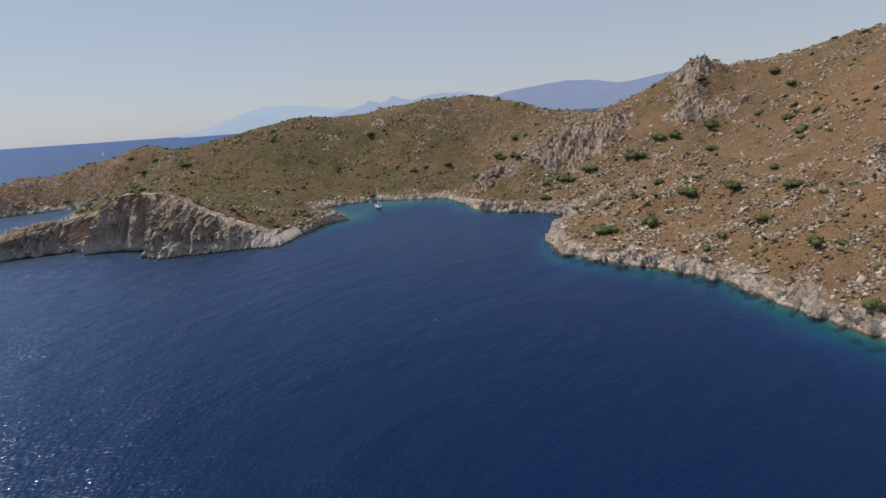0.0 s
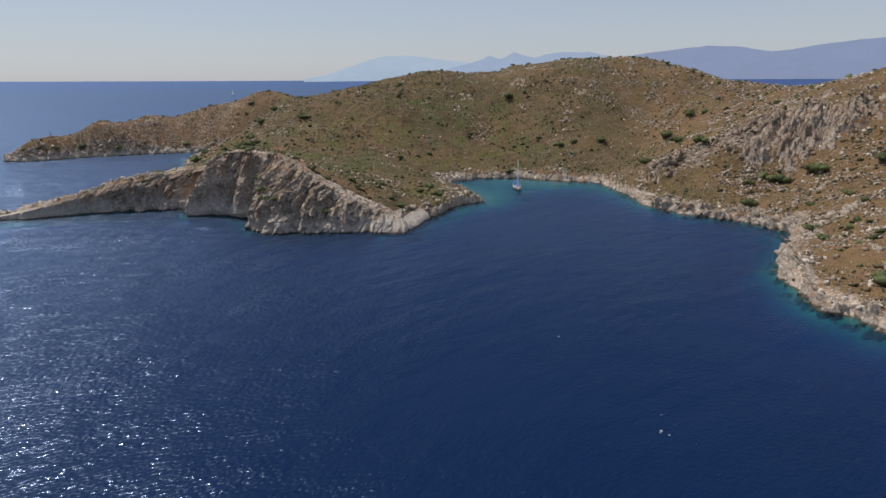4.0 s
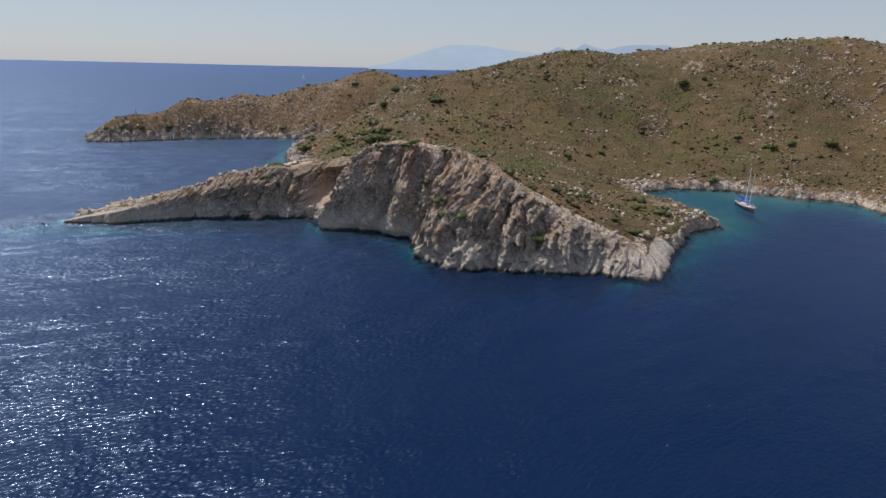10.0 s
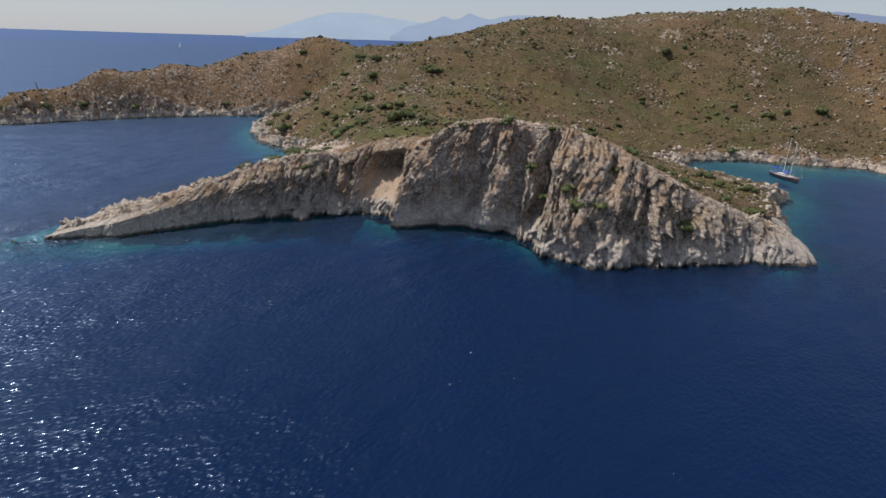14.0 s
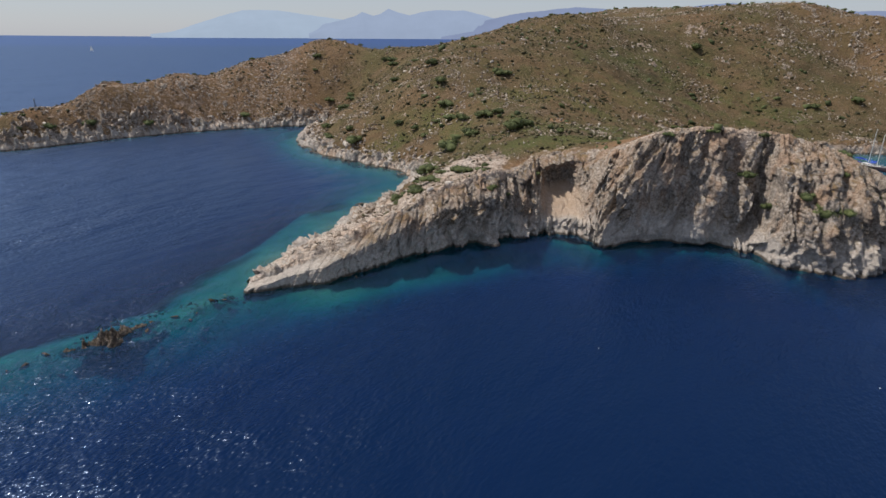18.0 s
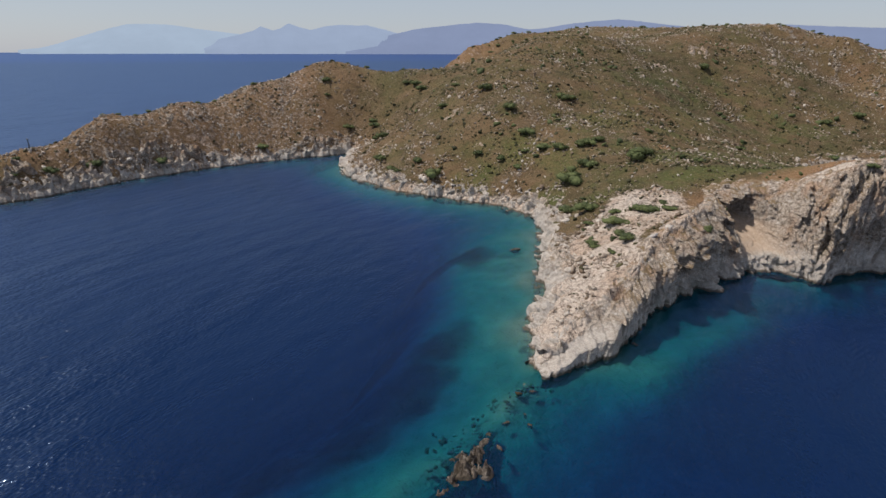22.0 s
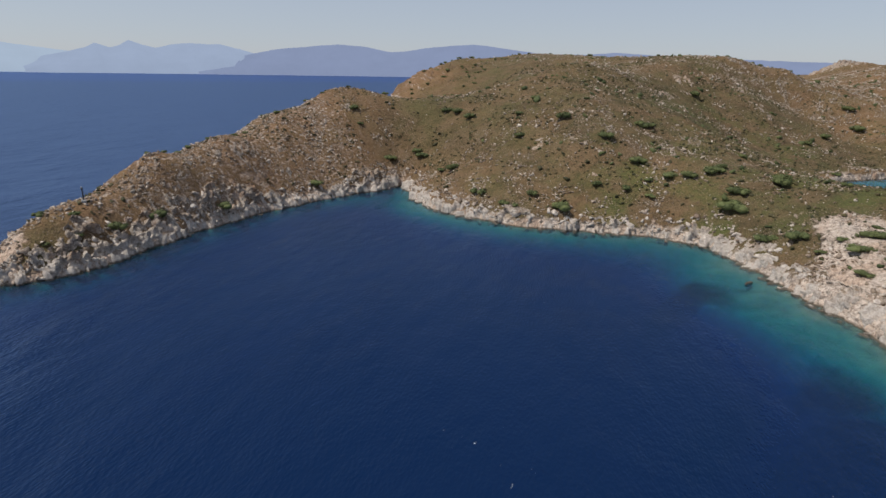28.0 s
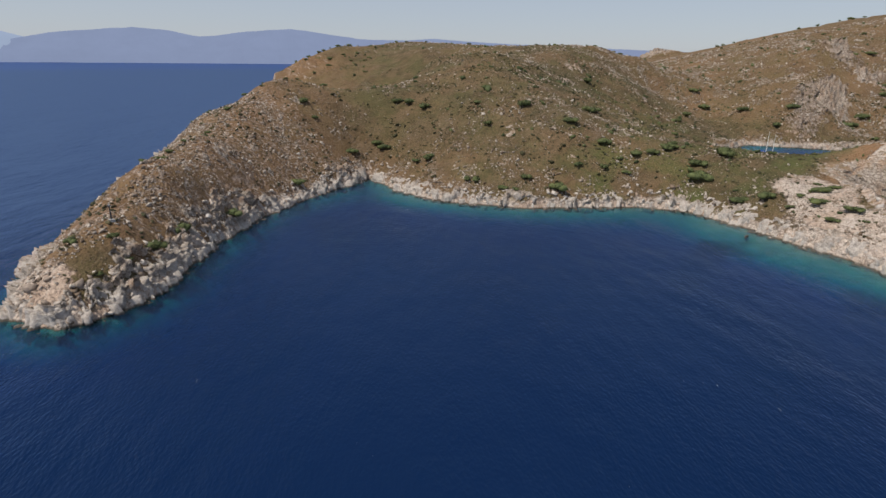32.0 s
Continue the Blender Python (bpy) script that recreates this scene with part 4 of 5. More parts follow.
# ---- vegetation ----
def leaf_material(name, dark, light):
    m, n, l, p = material(name)
    geo, info = n.new("ShaderNodeNewGeometry"), n.new("ShaderNodeObjectInfo")
    mixed = nmath(n, l, "ADD", nmath(n, l, "MULTIPLY", geo.outputs["Random Per Island"], 0.65), nmath(n, l, "MULTIPLY", info.outputs["Random"], 0.35))
    l.new(nramp(n, l, mixed, [(0.1, dark), (0.55, tuple((a + b) / 2 for a, b in zip(dark, light))), (0.95, light)]), p.inputs["Base Color"])
    p.inputs["Roughness"].default_value = 0.75
    p.inputs["Specular IOR Level"].default_value = 0.25
    return m


def stone_material(name, stops):
    m, n, l, p = material(name)
    geo = n.new("ShaderNodeNewGeometry")
    base = nramp(n, l, geo.outputs["Random Per Island"], stops)
    f = nnoise(n, l, 1.3, 5, geo.outputs["Position"]).outputs[0]
    shade = nramp(n, l, f, [(0.3, (0.55, 0.52, 0.5)), (0.65, (1, 1, 1))])
    l.new(nmix(n, l, 0.8, base, shade, "MULTIPLY"), p.inputs["Base Color"])
    p.inputs["Roughness"].default_value = 0.92
    p.inputs["Specular IOR Level"].default_value = 0.2
    l.new(nbump(n, l, f, 0.7, 0.4), p.inputs["Normal"])
    return m


LEAF = leaf_material("bush_leaves", (0.046, 0.060, 0.022), (0.128, 0.146, 0.052))
SCRUB = leaf_material("low_scrub", (0.035, 0.036, 0.014), (0.13, 0.105, 0.05))
BARK = plain("grey_bark", (0.13, 0.1, 0.075), 0.9)
SHORE_STONE = stone_material("shore_limestone", [(0.0, (0.22, 0.16, 0.115)), (0.35, (0.38, 0.31, 0.25)), (0.7, (0.54, 0.47, 0.40)), (1.0, (0.62, 0.56, 0.5))])
FIELD_STONE = stone_material("field_limestone", [(0.0, (0.18, 0.125, 0.08)), (0.45, (0.36, 0.29, 0.225)), (1.0, (0.62, 0.55, 0.47))])
WET_STONE = stone_material("wet_brown_rock", [(0.0, (0.05, 0.035, 0.022)), (0.5, (0.13, 0.09, 0.055)), (1.0, (0.34, 0.27, 0.2))])


def crown_mesh(seed, leaves):
    """A low, wide evergreen bush of radius 1: leaf sprays over several uneven lobes."""
    rng = np.random.RandomState(seed)
    lobes = []
    for k in range(9):
        a, r = rng.uniform(0, 6.28), rng.uniform(0.0, 0.62) if k else 0.0
        s = rng.uniform(0.28, 0.5)
        lobes.append((math.cos(a) * r, math.sin(a) * r, rng.uniform(0.18, 0.36) + 0.12 * (1 - r), s, s * rng.uniform(0.6, 0.95)))
    co, fa, at = [], [], 0
    bco, bfa = ball(1)
    for x, y, z, s, t in lobes:
        c = bco * (1 + 0.25 * rng.rand(len(bco), 1)) * (s * 0.78, s * 0.78, t * 0.78) + (x, y, z)
        co.append(c)
        fa.append(bfa + at)
        at += len(c)
    for k in range(leaves):
        x, y, z, s, t = lobes[rng.randint(len(lobes))]
        d = rng.normal(size=3)
        d /= np.linalg.norm(d)
        d[2] = abs(d[2]) if rng.rand() < 0.8 else d[2]
        p = np.array([x, y, z]) + d * (s, s, t) * rng.uniform(0.8, 1.16)
        u = np.cross(d, rng.normal(size=3))
        u /= np.linalg.norm(u)
        v = np.cross(d, u) + d * rng.uniform(-0.5, 0.9)
        w = rng.uniform(0.045, 0.10)
        co.append(np.array([p - u * w * 0.6, p + v * w, p + u * w * 0.6 + d * w * 0.4]))
        fa.append(np.array([[at, at + 1, at + 2]]))
        at += 3
    co = np.concatenate(co)
    co[:, 2] = np.maximum(co[:, 2], -0.25)
    return raw_mesh("crown", co, np.concatenate(fa), LEAF)


def stem_mesh(seed):
    rng = np.random.RandomState(seed)
    bm = bmesh.new()
    for k in range(4):
        a = k * 1.57 + rng.uniform(-0.4, 0.4)
        rod(bm, (0.03 * math.cos(a), 0.03 * math.sin(a), -0.25), (0.3 * math.cos(a), 0.3 * math.sin(a), 0.3), 0.05, 0.02, 6)
    me = bpy.data.meshes.new("trunk")
    bm.to_mesh(me)
    bm.free()
    me.materials.append(BARK)
    return me


CROWNS = [crown_mesh(11 + k, 620) for k in range(5)]
STEMS = [stem_mesh(31 + k) for k in range(2)]
WEST_BAY_BUSHES = [(-266, 432, 4.0), (-290, 422, 3.7), (-304, 411, 3.6), (-315, 405, 2.2), (-322, 402, 1.4), (-323, 414, 2.4), (-220, 453, 3.9), (-314, 411, 2.1), (-163, 424, 3.8),
                   (-165, 430, 3.0), (-159, 457, 3.9), (-159, 462, 3.0), (-172, 391, 2.9), (-172, 377, 3.1), (-162, 372, 3.6), (-160, 357, 4.7), (-124, 422, 2.7), (-109, 427, 3.1),
                   (-97, 403, 1.9), (-120, 372, 4.9), (-89, 372, 4.5), (-120, 354, 3.7), (-137, 407, 3.9), (-119, 397, 4.3), (-137, 466, 3.8), (-133, 450, 3.7)]
HEADLAND_BUSHES = [(-121, 338, 3.4), (-118, 332, 3.9), (-111, 328, 3.9), (-134, 347, 3.0), (-132, 338, 2.7), (-127, 309, 5.3), (-119, 313, 4.0), (-104, 305, 5.5), (-139, 291, 4.5),
                   (-138, 282, 3.8), (144, 366, 5.2), (161, 381, 5.5), (141, 336, 5.1),
                   (118, 309, 5.5), (141, 301, 5.5), (-178, 495, 3.2), (-180, 485, 2.2), (-104, 327, 3.0)]
SPIT_BUSHES = [(-126, 343, 2.6), (-109, 326, 4.0), (-118, 310, 3.1), (-125, 309, 3.2), (-100, 306, 3.8), (-94, 288, 2.4), (-92, 375, 3.3), (-133, 461, 3.5), (-140, 357, 2.7),
               (-173, 395, 2.8), (-171, 372, 2.5), (-172, 467, 4.2)]
MATS = [(-145.5, 255, 3.9), (-140.5, 266.3, 4.2), (-131.5, 265.6, 3.8), (-151, 261, 3.0), (-143, 274, 2.0), (-152, 252, 1.6), (-136, 272, 2.2), (-127, 262, 2.4), (-124, 268, 2.0)]
CLIFF_BUSHES = [(-4, 234, 3.0), (-23, 237, 2.3), (-9, 240, 2.4), (-20, 337, 2.8), (9, 261, 3.1), (-17, 260, 2.4), (-27, 243, 2.0), (1, 263, 2.7), (20, 386, 3.0), (46, 339, 3.5),
                (105, 371, 4.1), (79, 370, 3.6), (47, 433, 5.5), (76, 449, 2.4), (-50, 238, 2.2), (-41, 232, 2.4), (-34, 230, 2.0)]
WALL_BUSHES = [(-56.5, 220, 12, 4.6), (-53, 219, 11, 3.8), (-59, 222, 14.5, 2.6), (-31, 216, 8, 3.0), (-65, 231, 18, 2.8), (-64, 228, 12, 2.4), (-48, 226, 18, 2.8), (-73, 239, 28, 1.8), (-83, 242, 27, 1.6),
               (-60, 236, 27, 1.9), (-127, 249, 12, 2.2), (-123, 249, 11, 1.6), (-40, 221, 15, 1.6), (-112, 259, 14, 1.5)]
EAST_BUSHES = [(174, 258, 5.0), (191, 242, 4.0), (148, 205, 3.6), (166, 181, 2.2), (184, 192, 3.2), (211, 246, 5.5), (237, 237, 5.0), (172, 226, 2.6), (205, 190, 3.0), (225, 215, 3.6),
               (150, 262, 3.0), (160, 230, 2.5), (190, 170, 2.6), (163, 263, 5.5), (140, 152, 5.3), (157, 147, 5.5), (179, 157, 5.5), (192, 147, 5.5), (178, 88, 3.8), (181, 115, 3.2), (165, 54, 2.9), (182, 83, 2.4),
               (167, 117, 3.1), (160, 112, 2.1), (260, 228, 4.4), (260, 208, 4.2), (241, 244, 5.5), (218, 242, 5.5), (196, 238, 5.5), (176, 257, 5.5), (144, 246, 4.3),
               (292, 262, 5.5), (284, 238, 4.3), (252, 273, 4.0), (202, 127, 3.9), (369, 306, 3.0), (358, 271, 3.2), (146, 193, 3.1), (168, 153, 2.0), (210, 149, 2.7),
               (200, 111, 2.6), (209, 109, 2.8)]
CREST_BUSHES = [(0, 690, 3.0), (-12, 700, 2.5), (20, 690, 3.0), (35, 705, 3.5), (10, 712, 3.0), (50, 700, 3.0), (-5, 715, 2.5), (28, 715, 3.0), (60, 690, 3.0), (45, 685, 2.5),
                (-209, 507, 1.2), (-116, 475, 1.2), (-276, 454, 1.5), (144, 468, 2.0), (145, 666, 1.9), (-42, 500, 1.3), (-237, 487, 1.2), (-219, 501, 2.2), (123, 517, 2.2),
                (109, 521, 1.4), (-170, 518, 1.8), (123, 676, 3.0), (137, 490, 1.2), (-7, 484, 1.8), (-60, 478, 1.2), (-76, 454, 1.1), (155, 472, 2.2), (-36, 501, 1.4),
                (-241, 483, 1.4), (116, 521, 1.2), (-282, 447, 1.8), (-187, 517, 1.7), (-109, 499, 1.2), (-235, 497, 1.2), (-249, 473, 1.7), (-133, 488, 1.1), (-160, 519, 1.7),
                (-262, 465, 1.4), (-271, 460, 1.6), (-288, 445, 1.8), (167, 458, 2.7), (178, 432, 2.4), (60, 719, 3.2), (132, 600, 2.8), (-133, 508, 1.2), (81, 710, 1.8),
                (48, 736, 3.3), (11, 740, 1.5), (-224, 509, 1.2), (141, 499, 1.8), (183, 428, 1.9), (123, 551, 1.5), (-150, 510, 2.2), (-195, 521, 1.6), (142, 475, 2.0),
                (-228, 517, 1.3), (56, 726, 1.9), (49, 729, 3.1), (-182, 523, 1.1), (517, 323, 3.6), (595, 278, 3.4), (507, 343, 3.8), (494, 433, 4.0), (37, 739, 3.1),
                (118, 687, 2.8), (499, 427, 3.7), (480, 410, 3.4), (166, 451, 2.5), (80, 722, 3.2), (556, 303, 2.4), (574, 292, 4.9), (169, 443, 1.4), (-220, 514, 1.2),
                (246, 318, 1.7), (273, 292, 2.1), (360, 315, 1.2), (349, 326, 1.3), (298, 293, 2.0), (254, 307, 1.4), (352, 321, 2.2), (259, 535, 2.4), (10, 496, 1.4),
                (235, 328, 1.6), (333, 311, 1.9)]


def bush(x, y, r, k, label, z=None, tall=0.9):
    rng = random.Random(k * 7 + 3)
    root = new("bush")
    root.matrix_world = Matrix.LocRotScale((x, y, ground_z(x, y) if z is None else z), Euler((0, 0, rng.uniform(0, 6.28))), (r * 1.12, r * rng.uniform(0.85, 1.12), r * tall * rng.uniform(0.85, 1.1)))
    for name, data in (("crown", CROWNS[k % 5]), ("trunk", STEMS[k % 2])):
        ob = new(name, data)
        ob.parent = root
    return tagged(root, label, "bush", "evergreen bushes of the hillside")


count = 0
for spots, label in ((WEST_BAY_BUSHES, "dark green evergreen bush among pale stones above the bay"),
                     (HEADLAND_BUSHES, "spreading green bush in dry grass on the headland"),
                     (SPIT_BUSHES, "low green mastic bush on stony ground behind the spit"),
                     (CLIFF_BUSHES, "dense green bush rooted in the limestone cliff edge"),
                     (CREST_BUSHES, "dark wind-bent shrub on the stony crest of the ridge"),
                     (EAST_BUSHES, "dark green evergreen bush on rocky orange hillside")):
    for x, y, r in spots:
        bush(x, y, r, count, label if r > 2.6 else "small " + label)
        count += 1
for x, y, r in MATS:
    bush(x, y, r, count, "flat bright green cushion shrub on bare white rock", None, 0.62)
    count += 1
for x, y, z, r in WALL_BUSHES:
    x, y, z = WALL_FACE[np.argmin(np.sum((WALL_FACE - (x, y, z)) ** 2, 1))]
    bush(x, y, r, count, "green bush rooted in a cleft of the limestone cliff", z - 0.2 * r)
    count += 1


# ---- limestone standing out of the slopes ----
EAST_OUTCROPS = [(176, 282, 16, 6.5), (192, 279, 13, 5.5), (157, 280, 9, 4), (235, 261, 11, 3.5), (164, 213, 8, 3), (182, 206, 7, 2.5), (152, 175, 6, 2.2), (258, 284, 10, 4.5), (254, 248, 8, 3),
                 (209, 275, 7, 3), (202, 310, 7, 3), (308, 318, 10, 3), (200, 225, 6, 2), (172, 240, 6, 2.2), (500, 517, 30, 3.3)]
HILL_OUTCROPS = [(15, 434, 7, 2), (12, 415, 5, 1.5), (54, 449, 9, 2.5), (85, 398, 5, 1.5), (107, 441, 5, 1.5), (28, 400, 4, 1.2), (98, 432, 8, 2), (88, 407, 5, 1.5), (135, 411, 5, 1.5), (44, 438, 6, 2),
                 (57, 421, 5, 1.5)]
WEST_OUTCROPS = [(-168, 394, 4, 1.4), (-251, 456, 6, 1.4), (-206, 468, 4, 1.2), (-289, 436, 4, 1.2), (-126, 383, 4, 0.9), (-139, 393, 4, 0.9), (-138, 361, 4, 0.9), (-137, 376, 4, 0.9), (-134, 396, 3.5, 0.9),
                 (-116, 362, 3.5, 0.8), (-262, 452, 4, 1.2), (-181, 497, 3, 1), (-166, 406, 3.5, 1.2), (-232, 468, 5, 1.3), (-275, 444, 5, 1.2)]


def rock_outcrop(cx, cy, r, rise, k, label):
    """A ragged patch of split rock, its outer edge below the turf."""
    u = np.linspace(-1.3 * r, 1.3 * r, int(min(max(r * 2.6 / 0.55, 18), 70)))
    gx, gy = np.meshgrid(u, u)
    x, y = cx + gx, cy + gy
    f1, f2, f3 = (cells(x / w, y / w, k + n)[0] for w, n in ((3.2, 0), (1.4, 2), (0.7, 3)))
    bare = 0.22 if rise > 3.2 else -0.12
    hold = smooth(1.15, 0.5, np.hypot(gx, gy) / r + 0.35 * f1 + 0.55 * fbm(x, y, 5, 3, k))
    z = height(x, y) + rise * hold * (bare + 0.9 * f1 + 0.75 * f2 + 0.3 * f3) - 0.8 * (1 - hold)
    ob = grid("rock_outcrop", x + 0.4 * f2 - cx, y + 0.4 * f3 - cy, z - ground_z(cx, cy), GREY_LIMESTONE)
    ob.location = (cx, cy, ground_z(cx, cy))
    return tagged(ob, label, "rock", "outcrops of the hillside")


for spots, label in ((EAST_OUTCROPS, "jagged grey limestone crag above the bay"), (HILL_OUTCROPS, "grey limestone outcrop in the grass of the hill"),
                     (WEST_OUTCROPS, "low grey limestone outcrop among dry scrub")):
    for x, y, r, rise in spots:
        rock_outcrop(x, y, r, rise, int(abs(x) + y) % 8, ("large " if r > 8 else "") + label)


# ---- loose cover: scrub, field stones and shore rubble ----
def scatter(seed, tries, x0, x1, y0, y1, chance):
    """Places drawn evenly over a stretch of the plan and kept by chance(x, y, inland)."""
    rng = np.random.RandomState(seed)
    x, y = rng.uniform(x0, x1, tries), rng.uniform(y0, y1, tries)
    d = inland(x, y)
    keep = d > -3
    x, y, d = x[keep], y[keep], d[keep]
    keep = rng.rand(len(x)) < chance(x, y, d)
    x, y, d = x[keep], y[keep], d[keep]
    z = height(x, y)
    keep = z > 0.1
    return x[keep], y[keep], z[keep], d[keep], rng


def strew(name, places, size, flat, mat, label, category, sink=0.25):
    """Angular lumps: skewed six-sided blocks with uneven corners."""
    x, y, z, d, rng = places
    bco = np.array([(a, b, c) for a in (-1, 1) for b in (-1, 1) for c in (-1, 1)], float) * 0.72
    bfa = np.array([(0, 1, 3, 2), (4, 6, 7, 5), (0, 4, 5, 1), (2, 3, 7, 6), (0, 2, 6, 4), (1, 5, 7, 3)])
    n = len(x)
    s = size(rng, n, d)
    ang = rng.uniform(0, 6.28, n)
    shape = bco[None] * rng.uniform(0.45, 1.3, (n, 8, 3)) * rng.uniform(0.6, 1.3, (n, 1, 3)) * s[:, None, None]
    shape[..., 2] *= flat
    ca, sa = np.cos(ang)[:, None], np.sin(ang)[:, None]
    tilt, lean = rng.uniform(-0.6, 0.6, n)[:, None], rng.uniform(-0.6, 0.6, n)[:, None]
    px, py = shape[..., 0] * ca - shape[..., 1] * sa, shape[..., 0] * sa + shape[..., 1] * ca
    pz = shape[..., 2] + px * tilt + py * lean
    co = np.stack([px + x[:, None], py + y[:, None], pz + (z + s * flat * (1 - 2 * sink) * 0.5)[:, None]], -1)
    fa = bfa[None] + (np.arange(n) * 8)[:, None, None]
    ob = new(name, raw_mesh(name, co.reshape(-1, 3), fa.reshape(-1, 4), mat))
    return tagged(ob, label, category, kind="stuff")


def near_shore(x, y, d):
    return (d < 9) * np.where(d < 5, 0.35, 0.25) * (in_wall(x, y) < -1) * np.where(along(x, y, -187, 226, -152, 262) < 15, 0.12, 1.0)


def on_slopes(x, y, d):
    clump = smooth(-0.15, 0.45, fbm(x, y, 7, 3, 4))
    patch = smooth(-0.05, 0.35, fbm(x, y, 30, 3, 6)) + 0.7 * smooth(14, 4, d) + 1.7 * smooth(-140, -205, x) * smooth(370, 420, y) + 0.5 * smooth(-60, -120, x) * smooth(26, 8, d) + 1.0 * smooth(125, 145, x) + 1.2 * smooth(24, 10, along(x, y, -160, 258, -128, 268)) + 1.1 * smooth(48, 20, along(x, y, -165, 415, -125, 355))
    return (d > 4) * np.clip(0.03 + 0.5 * patch * clump, 0, 1) * (in_wall(x, y) < -4)


def scrubby(x, y, d):
    return (d > 7) * np.clip(0.16 + 0.75 * smooth(-0.1, 0.3, fbm(x, y, 22, 3, 3)), 0, 1)


def sparse(x, y, d):
    return (d > 10) * np.clip(0.10 + 0.9 * smooth(0.0, 0.4, fbm(x, y, 38, 3, 1)), 0, 1)


NEAR = (-345, 205, 20, 520)
strew("shore_boulders", scatter(3, 200000, *NEAR, near_shore), lambda r, n, d: np.clip(r.lognormal(-0.85, 0.5, n), 0.2, 1.3) * np.where(d < 0.5, 0.6, 1.0), 0.8, SHORE_STONE,
      "pale limestone boulders and rubble along the waterline", "rocks")
strew("field_stones", scatter(4, 500000, *NEAR, on_slopes), lambda r, n, d: np.clip(r.lognormal(-1.32, 0.5, n), 0.12, 1.0), 0.7, FIELD_STONE,
      "loose weathered limestone stones strewn over dry grass", "stones")
strew("far_stones", scatter(5, 230000, 60, 420, 20, 720, on_slopes), lambda r, n, d: np.clip(r.lognormal(-0.95, 0.5, n), 0.15, 1.2), 0.7, FIELD_STONE,
      "limestone outcrops on the upper hillside", "stones")
strew("dry_scrub", scatter(6, 60000, *NEAR, scrubby), lambda r, n, d: np.clip(r.lognormal(-0.75, 0.42, n), 0.2, 1.2), 0.6, SCRUB,
      "low thorny scrub cushions, olive and dry brown", "scrub")
strew("far_scrub", scatter(7, 5000, -150, 420, 160, 760, sparse), lambda r, n, d: np.clip(r.lognormal(-0.05, 0.45, n), 0.5, 2.4), 0.65, LEAF,
      "dark maquis shrubs dotted over the upper slopes", "scrub")


# ---- rocks standing in the water off the spit ----
def boulder_mesh(seed, rough=0.5):
    rng = np.random.RandomState(seed)
    co, fa = ball(3)
    n1 = np.array([noise.noise(Vector(p) * 1.4 + Vector((seed, 0, 0))) for p in co])
    n2 = np.array([noise.noise(Vector(p) * 3.7 + Vector((0, seed, 0))) for p in co])
    co = co * (1 + rough * n1 + 0.6 * rough * n2)[:, None] * rng.uniform(0.75, 1.25, 3)
    for k in range(14):
        cut = rng.normal(size=3)
        cut /= np.linalg.norm(cut)
        over = np.maximum(co @ cut - rng.uniform(0.5, 0.8), 0)
        co = co - 0.92 * over[:, None] * cut
    co = co * (1 + 0.10 * rng.normal(size=(len(co), 1)))
    return raw_mesh("boulder", co, fa, REEF_ROCK)


def reef_rock():
    m, n, l, p = material("reef_rock")
    geo = n.new("ShaderNodeNewGeometry")
    pos = geo.outputs["Position"]
    sep = n.new("ShaderNodeSeparateXYZ")
    l.new(pos, sep.inputs[0])
    f = nnoise(n, l, 1.1, 8, pos, 0.72).outputs[0]
    base = nramp(n, l, f, [(0.34, (0.028, 0.021, 0.015)), (0.48, (0.10, 0.073, 0.05)), (0.58, (0.25, 0.20, 0.155)), (0.74, (0.50, 0.44, 0.38))])
    foot = nramp(n, l, nmath(n, l, "ADD", sep.outputs[2], f), [(0.5, (1, 1, 1)), (0.95, (0, 0, 0))])
    l.new(nmix(n, l, nmath(n, l, "MULTIPLY", foot, 0.8), base, (0.06, 0.045, 0.025)), p.inputs["Base Color"])
    p.inputs["Roughness"].default_value = 0.8
    l.new(nbump(n, l, f, 1.0, 0.8), p.inputs["Normal"])
    return m


REEF_ROCK = reef_rock()
BOULDERS = [boulder_mesh(50 + k) for k in range(6)]
islet = tagged(new("rock_islet"), "jagged brown rock islet with a pale top, awash", "rock")
islet.location = (-207.3, 207.6, 0)


def jagged_rock(cx, cy, long, wide, tall, turn, seed):
    """A ragged slab of rock breaking the water."""
    n = 46
    u = np.linspace(-1.25, 1.25, n)
    gx, gy = np.meshgrid(u * long, u * wide)
    r = np.hypot(gx / long, gy / wide)
    sharp = ridged(gx * 1.0 + seed, gy * 0.55, 1.7, 4, seed) + 0.9 * cells(gx / 0.7 + seed, gy / 0.7, seed)[0] + 0.5 * cells(gx / 0.33, gy / 0.33 + seed, seed + 1)[0]
    gz = tall * np.clip(1 - r ** 2, -0.6, 1) * (0.5 + 0.8 * sharp) - 0.35 + 0.35 * vnoise(gx * 2.3, gy * 2.3, seed) * np.clip(1.2 - r, 0, 1)
    gx2 = gx + 0.25 * vnoise(gx * 1.7, gy * 1.7 + seed, 1)
    ca, sa = math.cos(radians(turn)), math.sin(radians(turn))
    co = np.stack([cx + gx2 * ca - gy * sa, cy + gx2 * sa + gy * ca, gz], -1).reshape(-1, 3)
    idx = np.arange(n * n).reshape(n, n)
    quads = np.stack([idx[:-1, :-1], idx[:-1, 1:], idx[1:, 1:], idx[1:, :-1]], -1).reshape(-1, 4)
    ob = new("rock", raw_mesh("rock", co, quads, REEF_ROCK))
    ob.parent = islet
    return ob


